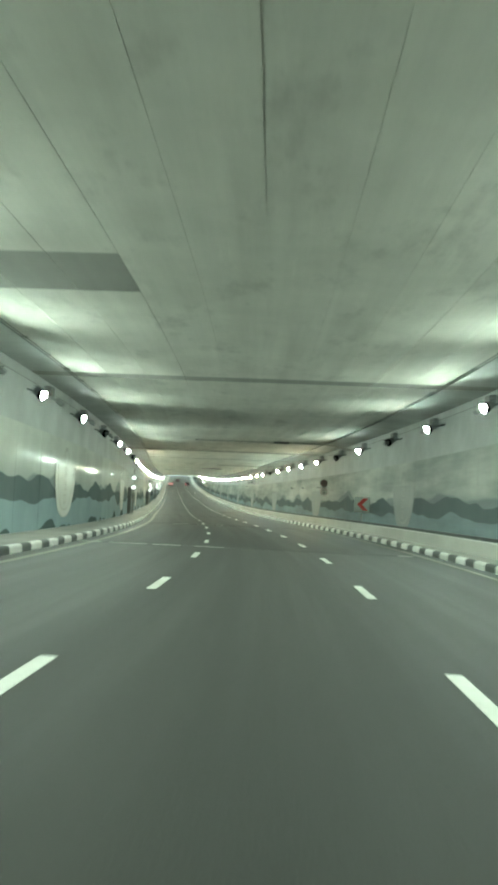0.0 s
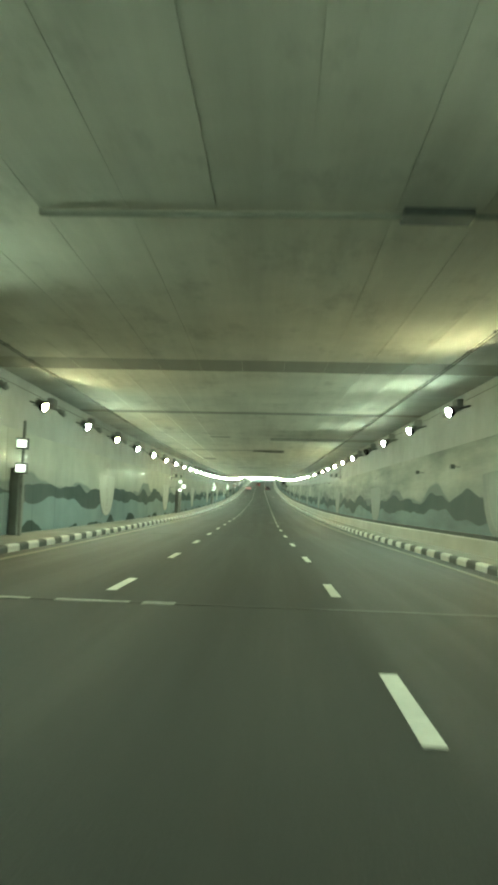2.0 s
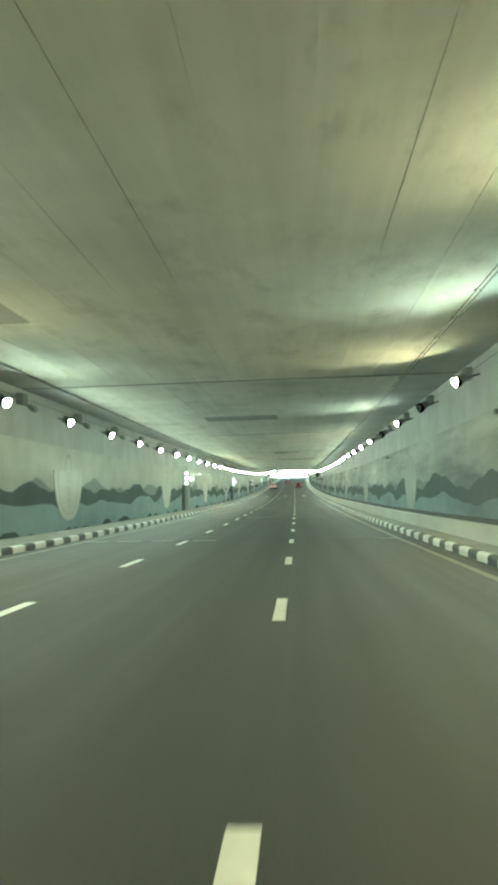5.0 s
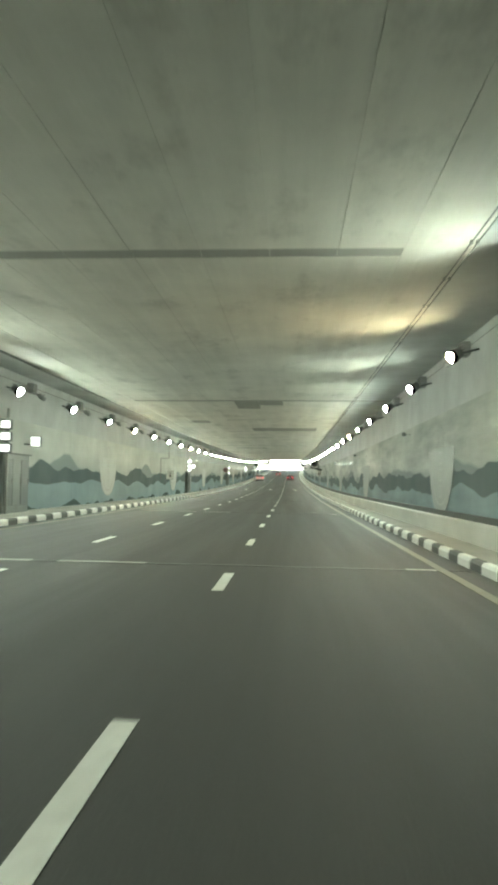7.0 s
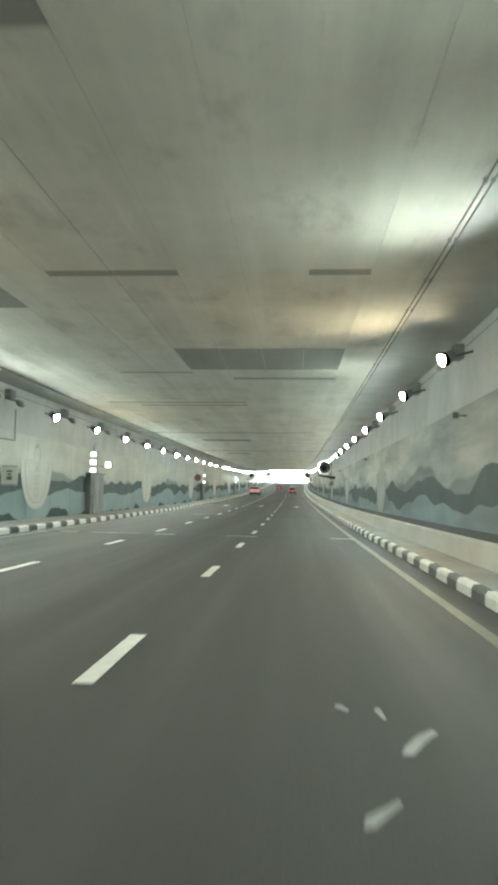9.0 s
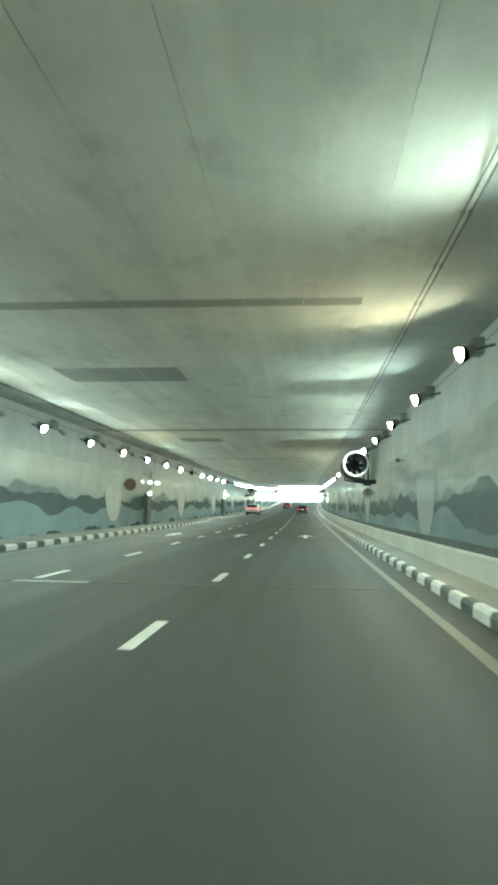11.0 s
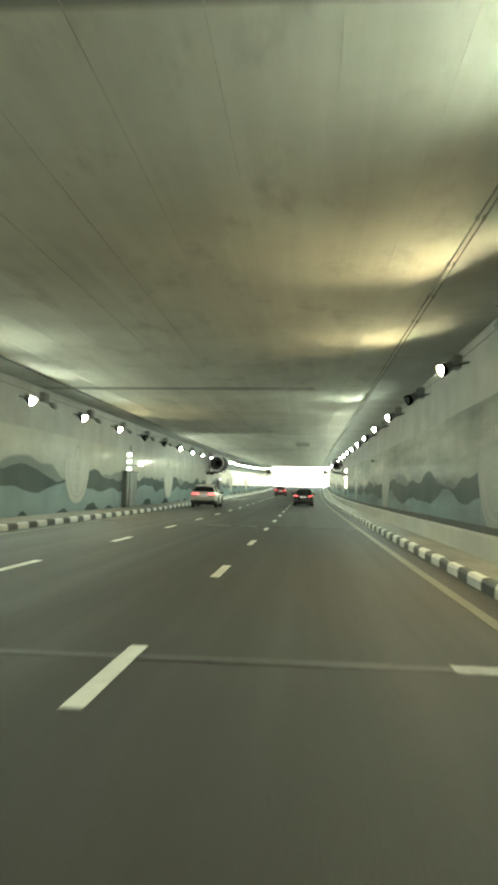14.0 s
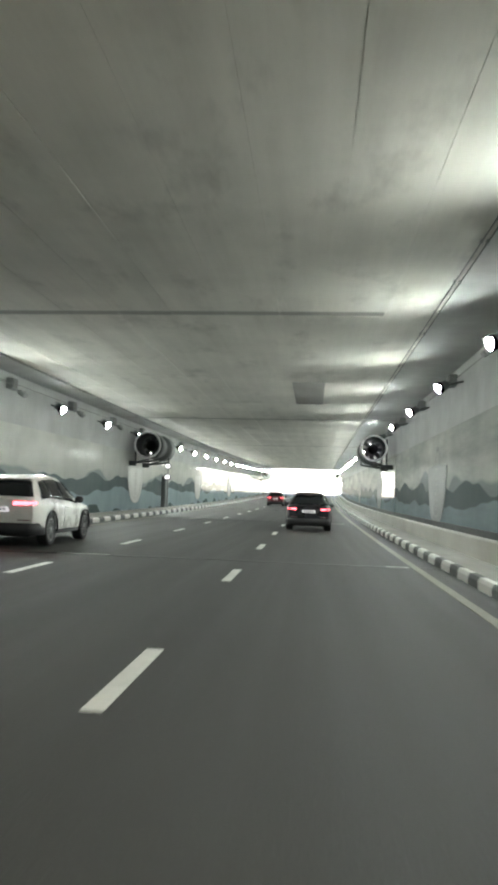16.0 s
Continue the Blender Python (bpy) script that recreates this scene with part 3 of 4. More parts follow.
# ---- medallions on the painted walls ----
def medallion(face, enamel, line):
    """A pointed plaque against a wall: x along the wall, z up, its front towards face * y."""
    thing = tagged(new("wall_medallion"), "cream pointed medallion painted over the lake scene", "medallion", "wall medallions")
    half = [(0.30, 0.52), (0.75, 0.60), (1.12, 0.76), (1.45, 1.02), (1.75, 1.38), (1.96, 1.80), (2.08, 2.25), (2.1, 2.50)]
    outline = [(-x, z) for x, z in half[::-1]] + half + [(1.0, 2.56), (-1.0, 2.56)]

    def slab(name, pts, depth, mat, label=""):
        bm = bmesh.new()
        f = bm.faces.new([bm.verts.new((x, 0, z)) for x, z in pts])
        got = bmesh.ops.extrude_face_region(bm, geom=[f])
        bmesh.ops.translate(bm, verts=[v for v in got["geom"] if isinstance(v, bmesh.types.BMVert)], vec=(0, face * depth, 0))
        bmesh.ops.recalc_face_normals(bm, faces=bm.faces)
        return part(name, bm, mat, thing, label)

    def band(name, pts, wide, y, mat, label):
        bm = bmesh.new()
        vs = []
        for i, (x, z) in enumerate(pts):
            a, b = Vector(pts[max(i - 1, 0)]), Vector(pts[min(i + 1, len(pts) - 1)])
            d = (b - a).normalized() * wide / 2
            vs.append([bm.verts.new((x - d[1] * k, y * face, z + d[0] * k)) for k in (-1, 1)])
        for (a, b), (c, d) in zip(vs, vs[1:]):
            bm.faces.new((a, b, d, c))
        got = bmesh.ops.extrude_face_region(bm, geom=bm.faces[:])
        bmesh.ops.translate(bm, verts=[v for v in got["geom"] if isinstance(v, bmesh.types.BMVert)], vec=(0, face * 0.004, 0))
        bmesh.ops.recalc_face_normals(bm, faces=bm.faces)
        part(name, bm, mat, thing, label)

    slab("shield", outline, 0.012, enamel)
    band("border", [(-x * 0.985, z + 0.02) for x, z in half[::-1]] + [(x * 0.985, z + 0.02) for x, z in half], 0.05, 0.0125, line, "thin brown outline")
    for k, name in ((0.74, "inner_line"),):
        inner = [(x * k, 2.5 - (2.5 - z) * (k + 0.12)) for x, z in half]
        band(name, [(-x, z) for x, z in inner[::-1]] + inner, 0.07, 0.0125, line, "thin faded brown line")
    for z in (2.25, 1.72, 1.2):
        w = 0.30 * (0.75 + 0.2 * z / 2)
        for x0, x1, z0, z1 in ((-w, w, z + 0.15, z + 0.19), (-w, w, z - 0.19, z - 0.15), (-0.03, 0.03, z - 0.15, z + 0.15), (-w, -w + 0.05, z - 0.15, z + 0.15), (w - 0.05, w, z - 0.15, z + 0.15)):
            part("ornament", box(bmesh.new(), x0, x1, *sorted((face * 0.0125, face * 0.016)), z0, z1), line, thing, "thin faded ornament")
    loop = [(0.42 * math.cos(a), 2.72 + 0.46 * math.sin(a)) for a in np.linspace(-0.35, math.pi + 0.35, 13)]
    band("loop", loop, 0.09, 0.002, line, "brown loop above the shield")
    cap = [(0.2 * math.cos(a), 3.12 + 0.10 * math.sin(a)) for a in np.linspace(0, 2 * math.pi, 9)[:-1]]
    slab("cap", cap, 0.02, line)
    return thing


first_w, first_e = medallion(-1, MEDAL, MEDAL_LINE), medallion(-1, MEDAL_DIM, MEDAL_DIM_LINE)
for n in range(-3, 15):
    for first, start, off, turn in ((first_w, 57.9, -7.358, 90), (first_e, 39.1, 7.358, -90)):
        m = place(start + 25.22 * n, off, 0.08, turn)
        if n == -3:
            first.matrix_basis = m
        else:
            copy_thing(first, m)


# ---- signs ----
def bars(thing, items, y, mat):
    for x0, x1, z0, z1 in items:
        part("mark", box(bmesh.new(), x0, x1, y - 0.004, y, z0, z1), mat, thing)


def disc(r, y0, y1, z=0.0, n=28):
    return tube(bmesh.new(), (0, y0, z), (0, y1, z), r, n)


# sign colours greyed to paint in the low contrast of backlight
BACKLIT_RED = plain("backlit_red_rim", (0.44, 0.29, 0.285), 0.5, vary=0.2, bump=0)
GREY_PRINT = plain("grey_print", (0.20, 0.195, 0.19), 0.5, vary=0.2, bump=0)
BACKLIT_WHITE = plain("backlit_white_face", (0.52, 0.51, 0.48), 0.5, vary=0.12, bump=0)


def round_sign(s, off, z, lens):
    sign = tagged(new("round_sign"), "round white speed sign with red rim on a wall arm", "traffic sign", "round signs")
    part("back", disc(0.275, 0.0, 0.02), BACKLIT_RED, sign, "red rim dulled for the backlight")
    part("face", disc(0.245, -0.006, 0.004), BACKLIT_WHITE, sign, "greyish white face with grey marks, dulled for the backlight")
    bars(sign, [(-0.11, -0.01, 0.06, 0.13), (0.02, 0.12, 0.05, 0.14), (-0.11, -0.02, -0.14, -0.01), (0.02, 0.11, -0.14, -0.01)], -0.007, GREY_PRINT)
    bm = bmesh.new()
    side = 1 if off > 0 else -1
    tube(bm, (0, 0.04, 0), (side * (7.4 - abs(off)), 0.04, 0), 0.03)
    part("arm", bm, DARK_METAL, sign)
    if lens:
        part("crossbar", tube(bmesh.new(), (-0.52, 0.05, 0.29), (0.45, 0.05, 0.29), 0.025), DARK_METAL, sign)
        part("lens_board", disc(0.28, 0.02, 0.08, 0.62), DARK_METAL, sign)
        part("lens", disc(0.25, -0.01, 0.03, 0.62), DULL_BROWN, sign, "dull brown unlit lens")
        part("mount", tube(bmesh.new(), (0, 0.06, -0.25), (0, 0.06, 0.95), 0.03), DARK_METAL, sign)
    sign.matrix_basis = place(s, off, z)


round_sign(60.0, 7.08, 2.55, True)
round_sign(261.0, 7.0, 2.46, False)
dead = tagged(new("signal_disc"), "dull red unlit round signal on the wall", "signal", "signals")
part("lens", disc(0.36, 0.0, 0.05), DULL_RED, dead)
part("arm", tube(bmesh.new(), (0, 0.06, 0), (-0.5, 0.06, 0), 0.03), DARK_METAL, dead)
dead.matrix_basis = place(262.0, -6.95, 2.74)

chev = tagged(new("chevron_sign"), "square white sign with a red chevron on the plinth", "traffic sign")
part("board", box(bmesh.new(), -0.42, 0.42, 0, 0.03, -0.42, 0.42, 0.01), SIGN_WHITE, chev)
bm = bmesh.new()
for zz in (1, -1):
    vs = [bm.verts.new((x, -0.004, z * zz)) for x, z in ((-0.28, 0.0), (0.06, 0.34), (0.34, 0.34), (0.0, 0.0))]
    bm.faces.new(vs)
got = bmesh.ops.extrude_face_region(bm, geom=bm.faces[:])
bmesh.ops.translate(bm, verts=[v for v in got["geom"] if isinstance(v, bmesh.types.BMVert)], vec=(0, -0.004, 0))
part("chevron", bm, RED, chev, "red chevron")
part("post", tube(bmesh.new(), (0, 0.05, -1.05), (0, 0.05, 0.3), 0.03), GREY_METAL, chev)
chev.matrix_basis = place(45.6, 6.72, 1.70)

info = tagged(new("emergency_sign"), "small white upright sign with a dark outline", "sign")
part("board", box(bmesh.new(), -0.30, 0.30, 0, 0.03, -0.36, 0.36, 0.01), SIGN_WHITE, info)
bars(info, [(-0.10, 0.10, 0.12, 0.18), (-0.06, 0.06, 0.0, 0.07), (-0.10, 0.10, -0.16, -0.04), (-0.28, 0.28, -0.345, -0.325), (-0.28, 0.28, 0.325, 0.345)], -0.001, GREY_PRINT)
part("arm", tube(bmesh.new(), (0, 0.05, 0), (-0.4, 0.05, 0), 0.025), DARK_METAL, info)
info.matrix_basis = place(205.0, -7.0, 1.90)

# a cable loop that drops from the wall lamps beside the sign
loop = tagged(new("wall_conduit"), "thin grey conduit bent down the painted wall", "conduit")
for a, b in (((202.3, 1.55), (202.3, 3.18)), ((202.3, 3.18), (206.4, 3.24)), ((206.4, 3.24), (206.4, 4.4))):
    part("run", tube(bmesh.new(), at(a[0], -7.34, a[1]), at(b[0], -7.34, b[1]), 0.025, 8), CONDUIT, loop)


# ---- small devices on the walls ----
def wall_device(s, side, z):
    d = tagged(new("wall_speaker"), "small dark box on a short wall arm", "loudspeaker", "wall boxes")
    part("case", box(bmesh.new(), -0.05, 0.11, -0.10, 0.10, -0.08, 0.08, 0.02), GEAR, d)
    part("grille", box(bmesh.new(), -0.035, 0.095, -0.108, -0.102, -0.06, 0.06), DARK_METAL, d)
    part("arm", box(bmesh.new(), 0.11, 0.33, -0.02, 0.02, -0.02, 0.02), GEAR, d)
    d.matrix_basis = place(s, side * 7.05, z, 0 if side > 0 else 180)


for s, z in ((69.3, 2.95), (75.5, 3.0), (121.7, 3.5), (147.2, 3.45), (171.8, 3.45), (196.2, 3.45), (221.4, 3.45), (246.6, 3.45), (321.9, 3.3)):
    wall_device(s, 1, z)


def detector_arm(s, side, z):
    """Two thin arms out from the wall, with a camera and a small detector on them."""
    d = tagged(new("detector_bracket"), "thin dark arms with a small camera and detector", "wall bracket", "detector brackets")
    for y, zz, out in ((0.0, 0.0, 0.95), (0.5, -0.85, 0.8)):
        part("arm", tube(bmesh.new(), (0.36, y, zz), (0.36 - out, y, zz + 0.04), 0.025, 8), GEAR, d)
        part("plate", box(bmesh.new(), 0.33, 0.37, y - 0.09, y + 0.09, zz - 0.12, zz + 0.12), GEAR, d)
    part("camera_body", box(bmesh.new(), -0.56, -0.40, -0.30, 0.14, 0.06, 0.22, 0.02), DARK_METAL, d)
    part("camera_hood", box(bmesh.new(), -0.57, -0.39, -0.40, -0.16, 0.222, 0.235), DARK_METAL, d)
    part("detector", box(bmesh.new(), -0.14, 0.04, -0.1, 0.12, 0.05, 0.34, 0.02), DARK_METAL, d)
    part("stay", tube(bmesh.new(), (0.34, 0, 0.5), (-0.2, 0, 0.03), 0.016, 6), GEAR, d)
    part("pole", tube(bmesh.new(), (0.34, 0.02, -0.2), (0.34, 0.02, 0.95), 0.03, 8), GEAR, d)
    d.matrix_basis = place(s, side * 7.0, z, 0 if side > 0 else 180)


detector_arm(112.3, 1, 3.85)
detector_arm(112.2, -1, 3.35)


# ---- emergency points: a cabinet against the wall, with lit boxes on a post ----
def emergency_point(s, boxes, single):
    wide = 1.4 if single else 0.32
    cab = tagged(new("emergency_cabinet"), "grey steel cabinet with dark doors against the wall", "cabinet", "emergency cabinets")
    part("body", box(bmesh.new(), 0.0, 0.26, -wide, wide, 0.0, 2.05, 0.02), CABINET, cab)
    for y in (-1.3, -0.42, 0.46) if single else (-0.42,):
        d = part("door", box(bmesh.new(), 0.26, 0.29, max(y, 0.06 - wide), min(y + 0.84, wide - 0.06), 0.25, 1.9, 0.01), CABINET_DARK if y != -0.42 else CABINET, cab)
        part("handle", box(bmesh.new(), 0.292, 0.32, min(y + 0.72, wide - 0.12), min(y + 0.75, wide - 0.09), 1.0, 1.2), GREY_METAL, d)
    bm = box(bmesh.new(), -0.0, 0.34, -wide - 0.05, wide + 0.05, 2.052, 2.1, 0.01)
    part("canopy", bm, DARK_METAL, cab)
    cab.matrix_basis = place(s + (1.6 if single else 0.6), -7.36, 0.21)
    post = tagged(new("lit_sign_post"), "stack of small lit white sign boxes on a post", "sign", "lit sign posts")
    part("post", tube(bmesh.new(), (0, 0.12, -2.62), (0, 0.12, 0.95), 0.05), GREY_METAL, post)
    for k in range(boxes):
        z = 0.40 - k * 0.40 if boxes == 3 else 0.62 - k * 0.76
        b = part("light_box", box(bmesh.new(), -0.19, 0.19, -0.12, 0.06, z - 0.17, z + 0.17, 0.02), DARK_METAL, post)
        part("lit_face", box(bmesh.new(), -0.15, 0.15, -0.128, -0.121, z - 0.115, z + 0.115), SIGN_LIT, b, "white glowing face")
    post.matrix_basis = place(s, -6.92, 2.83 if boxes == 3 else 2.43)
    if boxes != 3:
        for c in post.children:
            if c.name.startswith("post"):
                c.location.z = 0.40
    if single:
        lone = tagged(new("lit_sign_post"), "single lit white sign box on a wall arm", "sign", "lit sign posts")
        b = part("light_box", box(bmesh.new(), -0.19, 0.19, -0.12, 0.06, -0.19, 0.19, 0.02), DARK_METAL, lone)
        part("lit_face", box(bmesh.new(), -0.165, 0.165, -0.128, -0.121, -0.165, 0.165), SIGN_LIT, b, "white glowing face")
        part("arm", tube(bmesh.new(), (0, 0.02, -0.1), (-0.5, 0.02, -0.1), 0.03), DARK_METAL, lone)
        lone.matrix_basis = place(s + 3.2, -6.9, 2.81 if boxes == 3 else 2.66)


for s, boxes, single in ((66.3, 2, False), (115.7, 2, True), (166.5, 3, True), (217.0, 3, True), (268.2, 2, False), (319.3, 3, True), (368.5, 2, False)):
    emergency_point(s, boxes, single)

# ---- pipe and box across the ceiling ----
pipe = tagged(new("ceiling_pipe"), "pale conduit crossing the ceiling with a dark box", "conduit")
bm = bmesh.new()
a, b = at(52.0, -2.6, ceil_z(-2.6) - 0.06), at(52.0, 5.6, ceil_z(5.6) - 0.06)
tube(bm, a, b, 0.045, 10)
tube(bm, b, at(52.0, 7.38, 5.12), 0.045, 10)
part("tube", bm, plain("pale_conduit", (0.42, 0.42, 0.38), 0.5, vary=0.15), pipe)
bm = box(bmesh.new(), -0.47, 0.47, -0.20, 0.20, -0.07, 0.04, 0.01)
bm.transform(place(52.0, 2.80, ceil_z(2.9) - 0.05))
part("junction_box", bm, DARK_METAL, pipe, "dark junction box")


duct = tagged(new("ceiling_duct"), "shallow dark metal frame with a pale pipe in a ceiling bay", "duct")
for o0, o1, s0, s1 in ((-0.2, 2.16, 101.95, 102.08), (-0.2, 2.16, 103.2, 103.34), (-0.2, -0.06, 102.08, 103.2), (2.02, 2.16, 102.08, 103.2)):
    bm = box(bmesh.new(), o0, o1, s0 - 102.6, s1 - 102.6, -0.05, 0.03, 0.01)
    bm.transform(place(102.6, 0, ceil_z(1.0) - 0.02))
    part("rail", bm, CONDUIT, duct)
bm = tube(bmesh.new(), (0.7, 0.0, -0.06), (1.9, 0.1, -0.06), 0.07, 10)
bm.transform(place(102.6, 0, ceil_z(1.0)))
part("pipe", bm, CONDUIT, duct, "pale dusty pipe")


# ---- vehicles ----
def lathe(bm, prof, y, z, sgn, n=28):
    """A ring of that profile (x outward, radius) about the axle at y, z."""
    rings = [[bm.verts.new((sgn * x, y + r * math.cos(q), z + r * math.sin(q))) for q in np.linspace(0, 2 * math.pi, n + 1)[:-1]] for x, r in prof]
    for lo, hi in zip(rings, rings[1:]):
        for i in range(n):
            bm.faces.new((lo[i], lo[(i + 1) % n], hi[(i + 1) % n], hi[i]))
    bm.faces.new(rings[0])
    bm.faces.new(rings[-1])
    bmesh.ops.recalc_face_normals(bm, faces=bm.faces)
    return bm


CAR_Y = np.arange(-1.02, 3.901, 0.04)
CAR_LINES = {  # along y: the roof's top, the belt, the half-width, the half-width of the roof, the underside
    "top": ([-1.02, -0.98, -0.92, -0.62, -0.44, 0.0, 0.8, 1.45, 2.0, 2.5, 2.7, 3.3, 3.7, 3.9], [1.06, 1.10, 1.16, 1.45, 1.58, 1.66, 1.69, 1.63, 1.39, 1.11, 1.07, 0.99, 0.88, 0.70]),
    "belt": ([-1.02, -0.8, -0.5, 0.2, 1.2, 2.2, 2.7, 3.3, 3.7, 3.9], [1.00, 1.06, 1.10, 1.09, 1.03, 0.99, 0.98, 0.92, 0.80, 0.64]),
    "wide": ([-1.02, -0.94, -0.7, -0.2, 0.3, 1.4, 2.5, 2.9, 3.4, 3.75, 3.9], [0.80, 0.90, 0.955, 0.985, 0.975, 0.945, 0.960, 0.972, 0.93, 0.80, 0.62]),
    "roof": ([-1.02, -0.7, -0.44, 0.4, 1.45, 2.0, 2.5, 3.3, 3.9], [0.74, 0.68, 0.64, 0.63, 0.62, 0.67, 0.80, 0.78, 0.50]),
    "under": ([-1.02, -0.85, -0.5, 0.0, 2.9, 3.6, 3.9], [0.54, 0.52, 0.36, 0.33, 0.33, 0.36, 0.48])}


def car_line(key, y):
    """The line at y, rounded over a hand's width."""
    return sum(np.interp(y + d, *CAR_LINES[key]) for d in (-0.09, -0.045, 0.0, 0.045, 0.09)) / 5


def car(name, label, cat, paint, wr, k_wide, k_high, glow, lamp_x=0.36, lamp_z=0.955, axle=2.9):
    """Origin on the ground under the rear axle, y forward."""
    thing = tagged(new(name), label, cat, "vehicles")
    arch = wr + 0.075

    def section(y):
        """The right half of the body at y, from the sill to the middle of the roof."""
        top, belt, wide, roof, low = (float(car_line(k, y)) for k in ("top", "belt", "wide", "roof", "under"))
        belt = min(belt, top - 0.04)
        for yc in (0.0, axle):
            if abs(y - yc) < arch:
                low = max(low, wr / k_high + math.sqrt(arch * arch - (y - yc) ** 2) * 0.985)
        low = min(low, belt - 0.12)
        rise = belt - low
        pts = [(wide - 0.05, low), (wide - 0.012, low + 0.10 * rise), (wide, low + 0.42 * rise), (wide - 0.006, low + 0.72 * rise), (wide - 0.03, belt - 0.03), (wide - 0.055, belt)]
        bx, rx, rz = wide - 0.055, roof, top - 0.055
        pts += [(bx + (rx - bx) * u, belt + (rz - belt) * u + 0.015 * math.sin(math.pi * u)) for u in (0.33, 0.66, 1.0)]
        pts += [(roof - 0.05, top - 0.018), (roof * 0.55, top + 0.004), (0.0, top + 0.012)]
        return [Vector((x * k_wide, y, z * k_high)) for x, z in pts]

    bm = bmesh.new()
    rings = []
    for y in CAR_Y:
        half = section(float(y))
        rings.append([bm.verts.new(q) for q in half] + [bm.verts.new((-q.x, q.y, q.z)) for q in half[-2::-1]])
    for lo, hi in zip(rings, rings[1:]):
        for i in range(len(lo) - 1):
            bm.faces.new((lo[i], lo[i + 1], hi[i + 1], hi[i]))
    bm.faces.new(rings[0])
    bm.faces.new(rings[-1])
    bmesh.ops.recalc_face_normals(bm, faces=bm.faces)
    body = part("body", bm, paint, thing)
    for f in body.data.polygons:
        f.use_smooth = len(f.vertices) == 4
    part("underbody", box(bmesh.new(), -0.72 * k_wide, 0.72 * k_wide, -0.8, 3.6, 0.22 * k_high, 0.78 * k_high, 0.04), BLACK, thing, "black underside")

    def flank(y, u, sgn, out):
        """On the glass's surface at y: u from 0 at the belt to 1 at the roof."""
        a, b = section(y)[5], section(y)[8]
        q = a.lerp(b, u)
        return (sgn * (q.x + 0.02 * math.sin(math.pi * u) + out), y, q.z)

    def patch(pname, grid, mat, lab="", parent=thing):
        bm = bmesh.new()
        vs = [[bm.verts.new(q) for q in row] for row in grid]
        for lo, hi in zip(vs, vs[1:]):
            for i in range(len(lo) - 1):
                bm.faces.new((lo[i], lo[i + 1], hi[i + 1], hi[i]))
        bmesh.ops.recalc_face_normals(bm, faces=bm.faces)
        c = sum((f.calc_center_median() for f in bm.faces), Vector()) / len(bm.faces)
        bm.normal_update()
        if sum(f.normal.dot(c - Vector((0, 1.2, 0.8))) for f in bm.faces) < 0:
            bmesh.ops.reverse_faces(bm, faces=bm.faces)
        ob = part(pname, bm, mat, parent, lab, smooth=True)
        thick = ob.modifiers.new("thick", "SOLIDIFY")
        thick.thickness, thick.offset = 0.008, -1.0
        return ob

    us = np.linspace(0.07, 0.93, 6)
    for sgn in (-1, 1):
        def span(y0, y1, back, front, out):
            return [[flank(y0 + back * u ** 1.4 + (y1 - front * u - y0 - back * u ** 1.4) * v, u, sgn, out) for u in us] for v in np.linspace(0, 1, 9)]
        patch("window_surround", span(-0.62, 2.30, 0.34, 0.72, 0.006), BLACK)
        patch("side_window", span(-0.56, -0.02, 0.30, 0.0, 0.013), WINDOW)
        patch("side_window", span(0.03, 1.02, 0.0, 0.03, 0.013), WINDOW)
        patch("side_window", span(1.07, 2.20, -0.03, 0.66, 0.013), WINDOW)
        for y in (0.10, 1.04, 2.12):
            lower = [section(y)[i] for i in (1, 2, 3, 4)]
            patch("door_gap", [[(sgn * (q.x + 0.003), y + d, q.z) for q in lower] for d in (-0.006, 0.006)], BLACK)
        for y in (0.32, 1.26):
            q = section(y)[3]
            part("handle", box(bmesh.new(), min(sgn * (q.x - 0.01), sgn * (q.x + 0.028)), max(sgn * (q.x - 0.01), sgn * (q.x + 0.028)), y - 0.11, y + 0.11, q.z + 0.05, q.z + 0.085, 0.01), paint, thing)
        q = section(1.5)[0]
        part("sill", box(bmesh.new(), min(sgn * (q.x - 0.08), sgn * (q.x + 0.03)), max(sgn * (q.x - 0.08), sgn * (q.x + 0.03)), arch + 0.02, axle - arch - 0.02, q.z - 0.07, q.z + 0.035, 0.015), BLACK, thing, "black sill trim")
        q = section(2.0)[5]
        bm = box(bmesh.new(), -0.11, 0.11, -0.07, 0.08, -0.085, 0.085, 0.05)
        bm.transform(Matrix.Translation((sgn * (q.x + 0.13), 2.02, q.z + 0.10)))
        part("mirror", bm, BLACK, thing, "black door mirror", smooth=True)
        part("mirror_arm", box(bmesh.new(), min(sgn * (q.x - 0.04), sgn * (q.x + 0.08)), max(sgn * (q.x - 0.04), sgn * (q.x + 0.08)), 2.0, 2.05, q.z + 0.0, q.z + 0.05), BLACK, thing)
        trail = [(lamp_x, -1.036), (0.5 * lamp_x + 0.37, -1.034), (0.74, -1.03), (0.835, -1.0), (0.90, -0.93)]
        lens = [[(sgn * x * k_wide, y, (lamp_z + 0.008 * i + v * (0.085 - 0.007 * i)) * k_high) for v in (0.0, 0.5, 1.0)] for i, (x, y) in enumerate(trail)]
        patch("tail_lamp", lens, glow, "red glowing lamp")
        part("reflector", box(bmesh.new(), min(sgn * 0.48, sgn * 0.78) * k_wide, max(sgn * 0.48, sgn * 0.78) * k_wide, -1.036, -1.0, 0.60 * k_high, 0.625 * k_high), DULL_RED, thing)
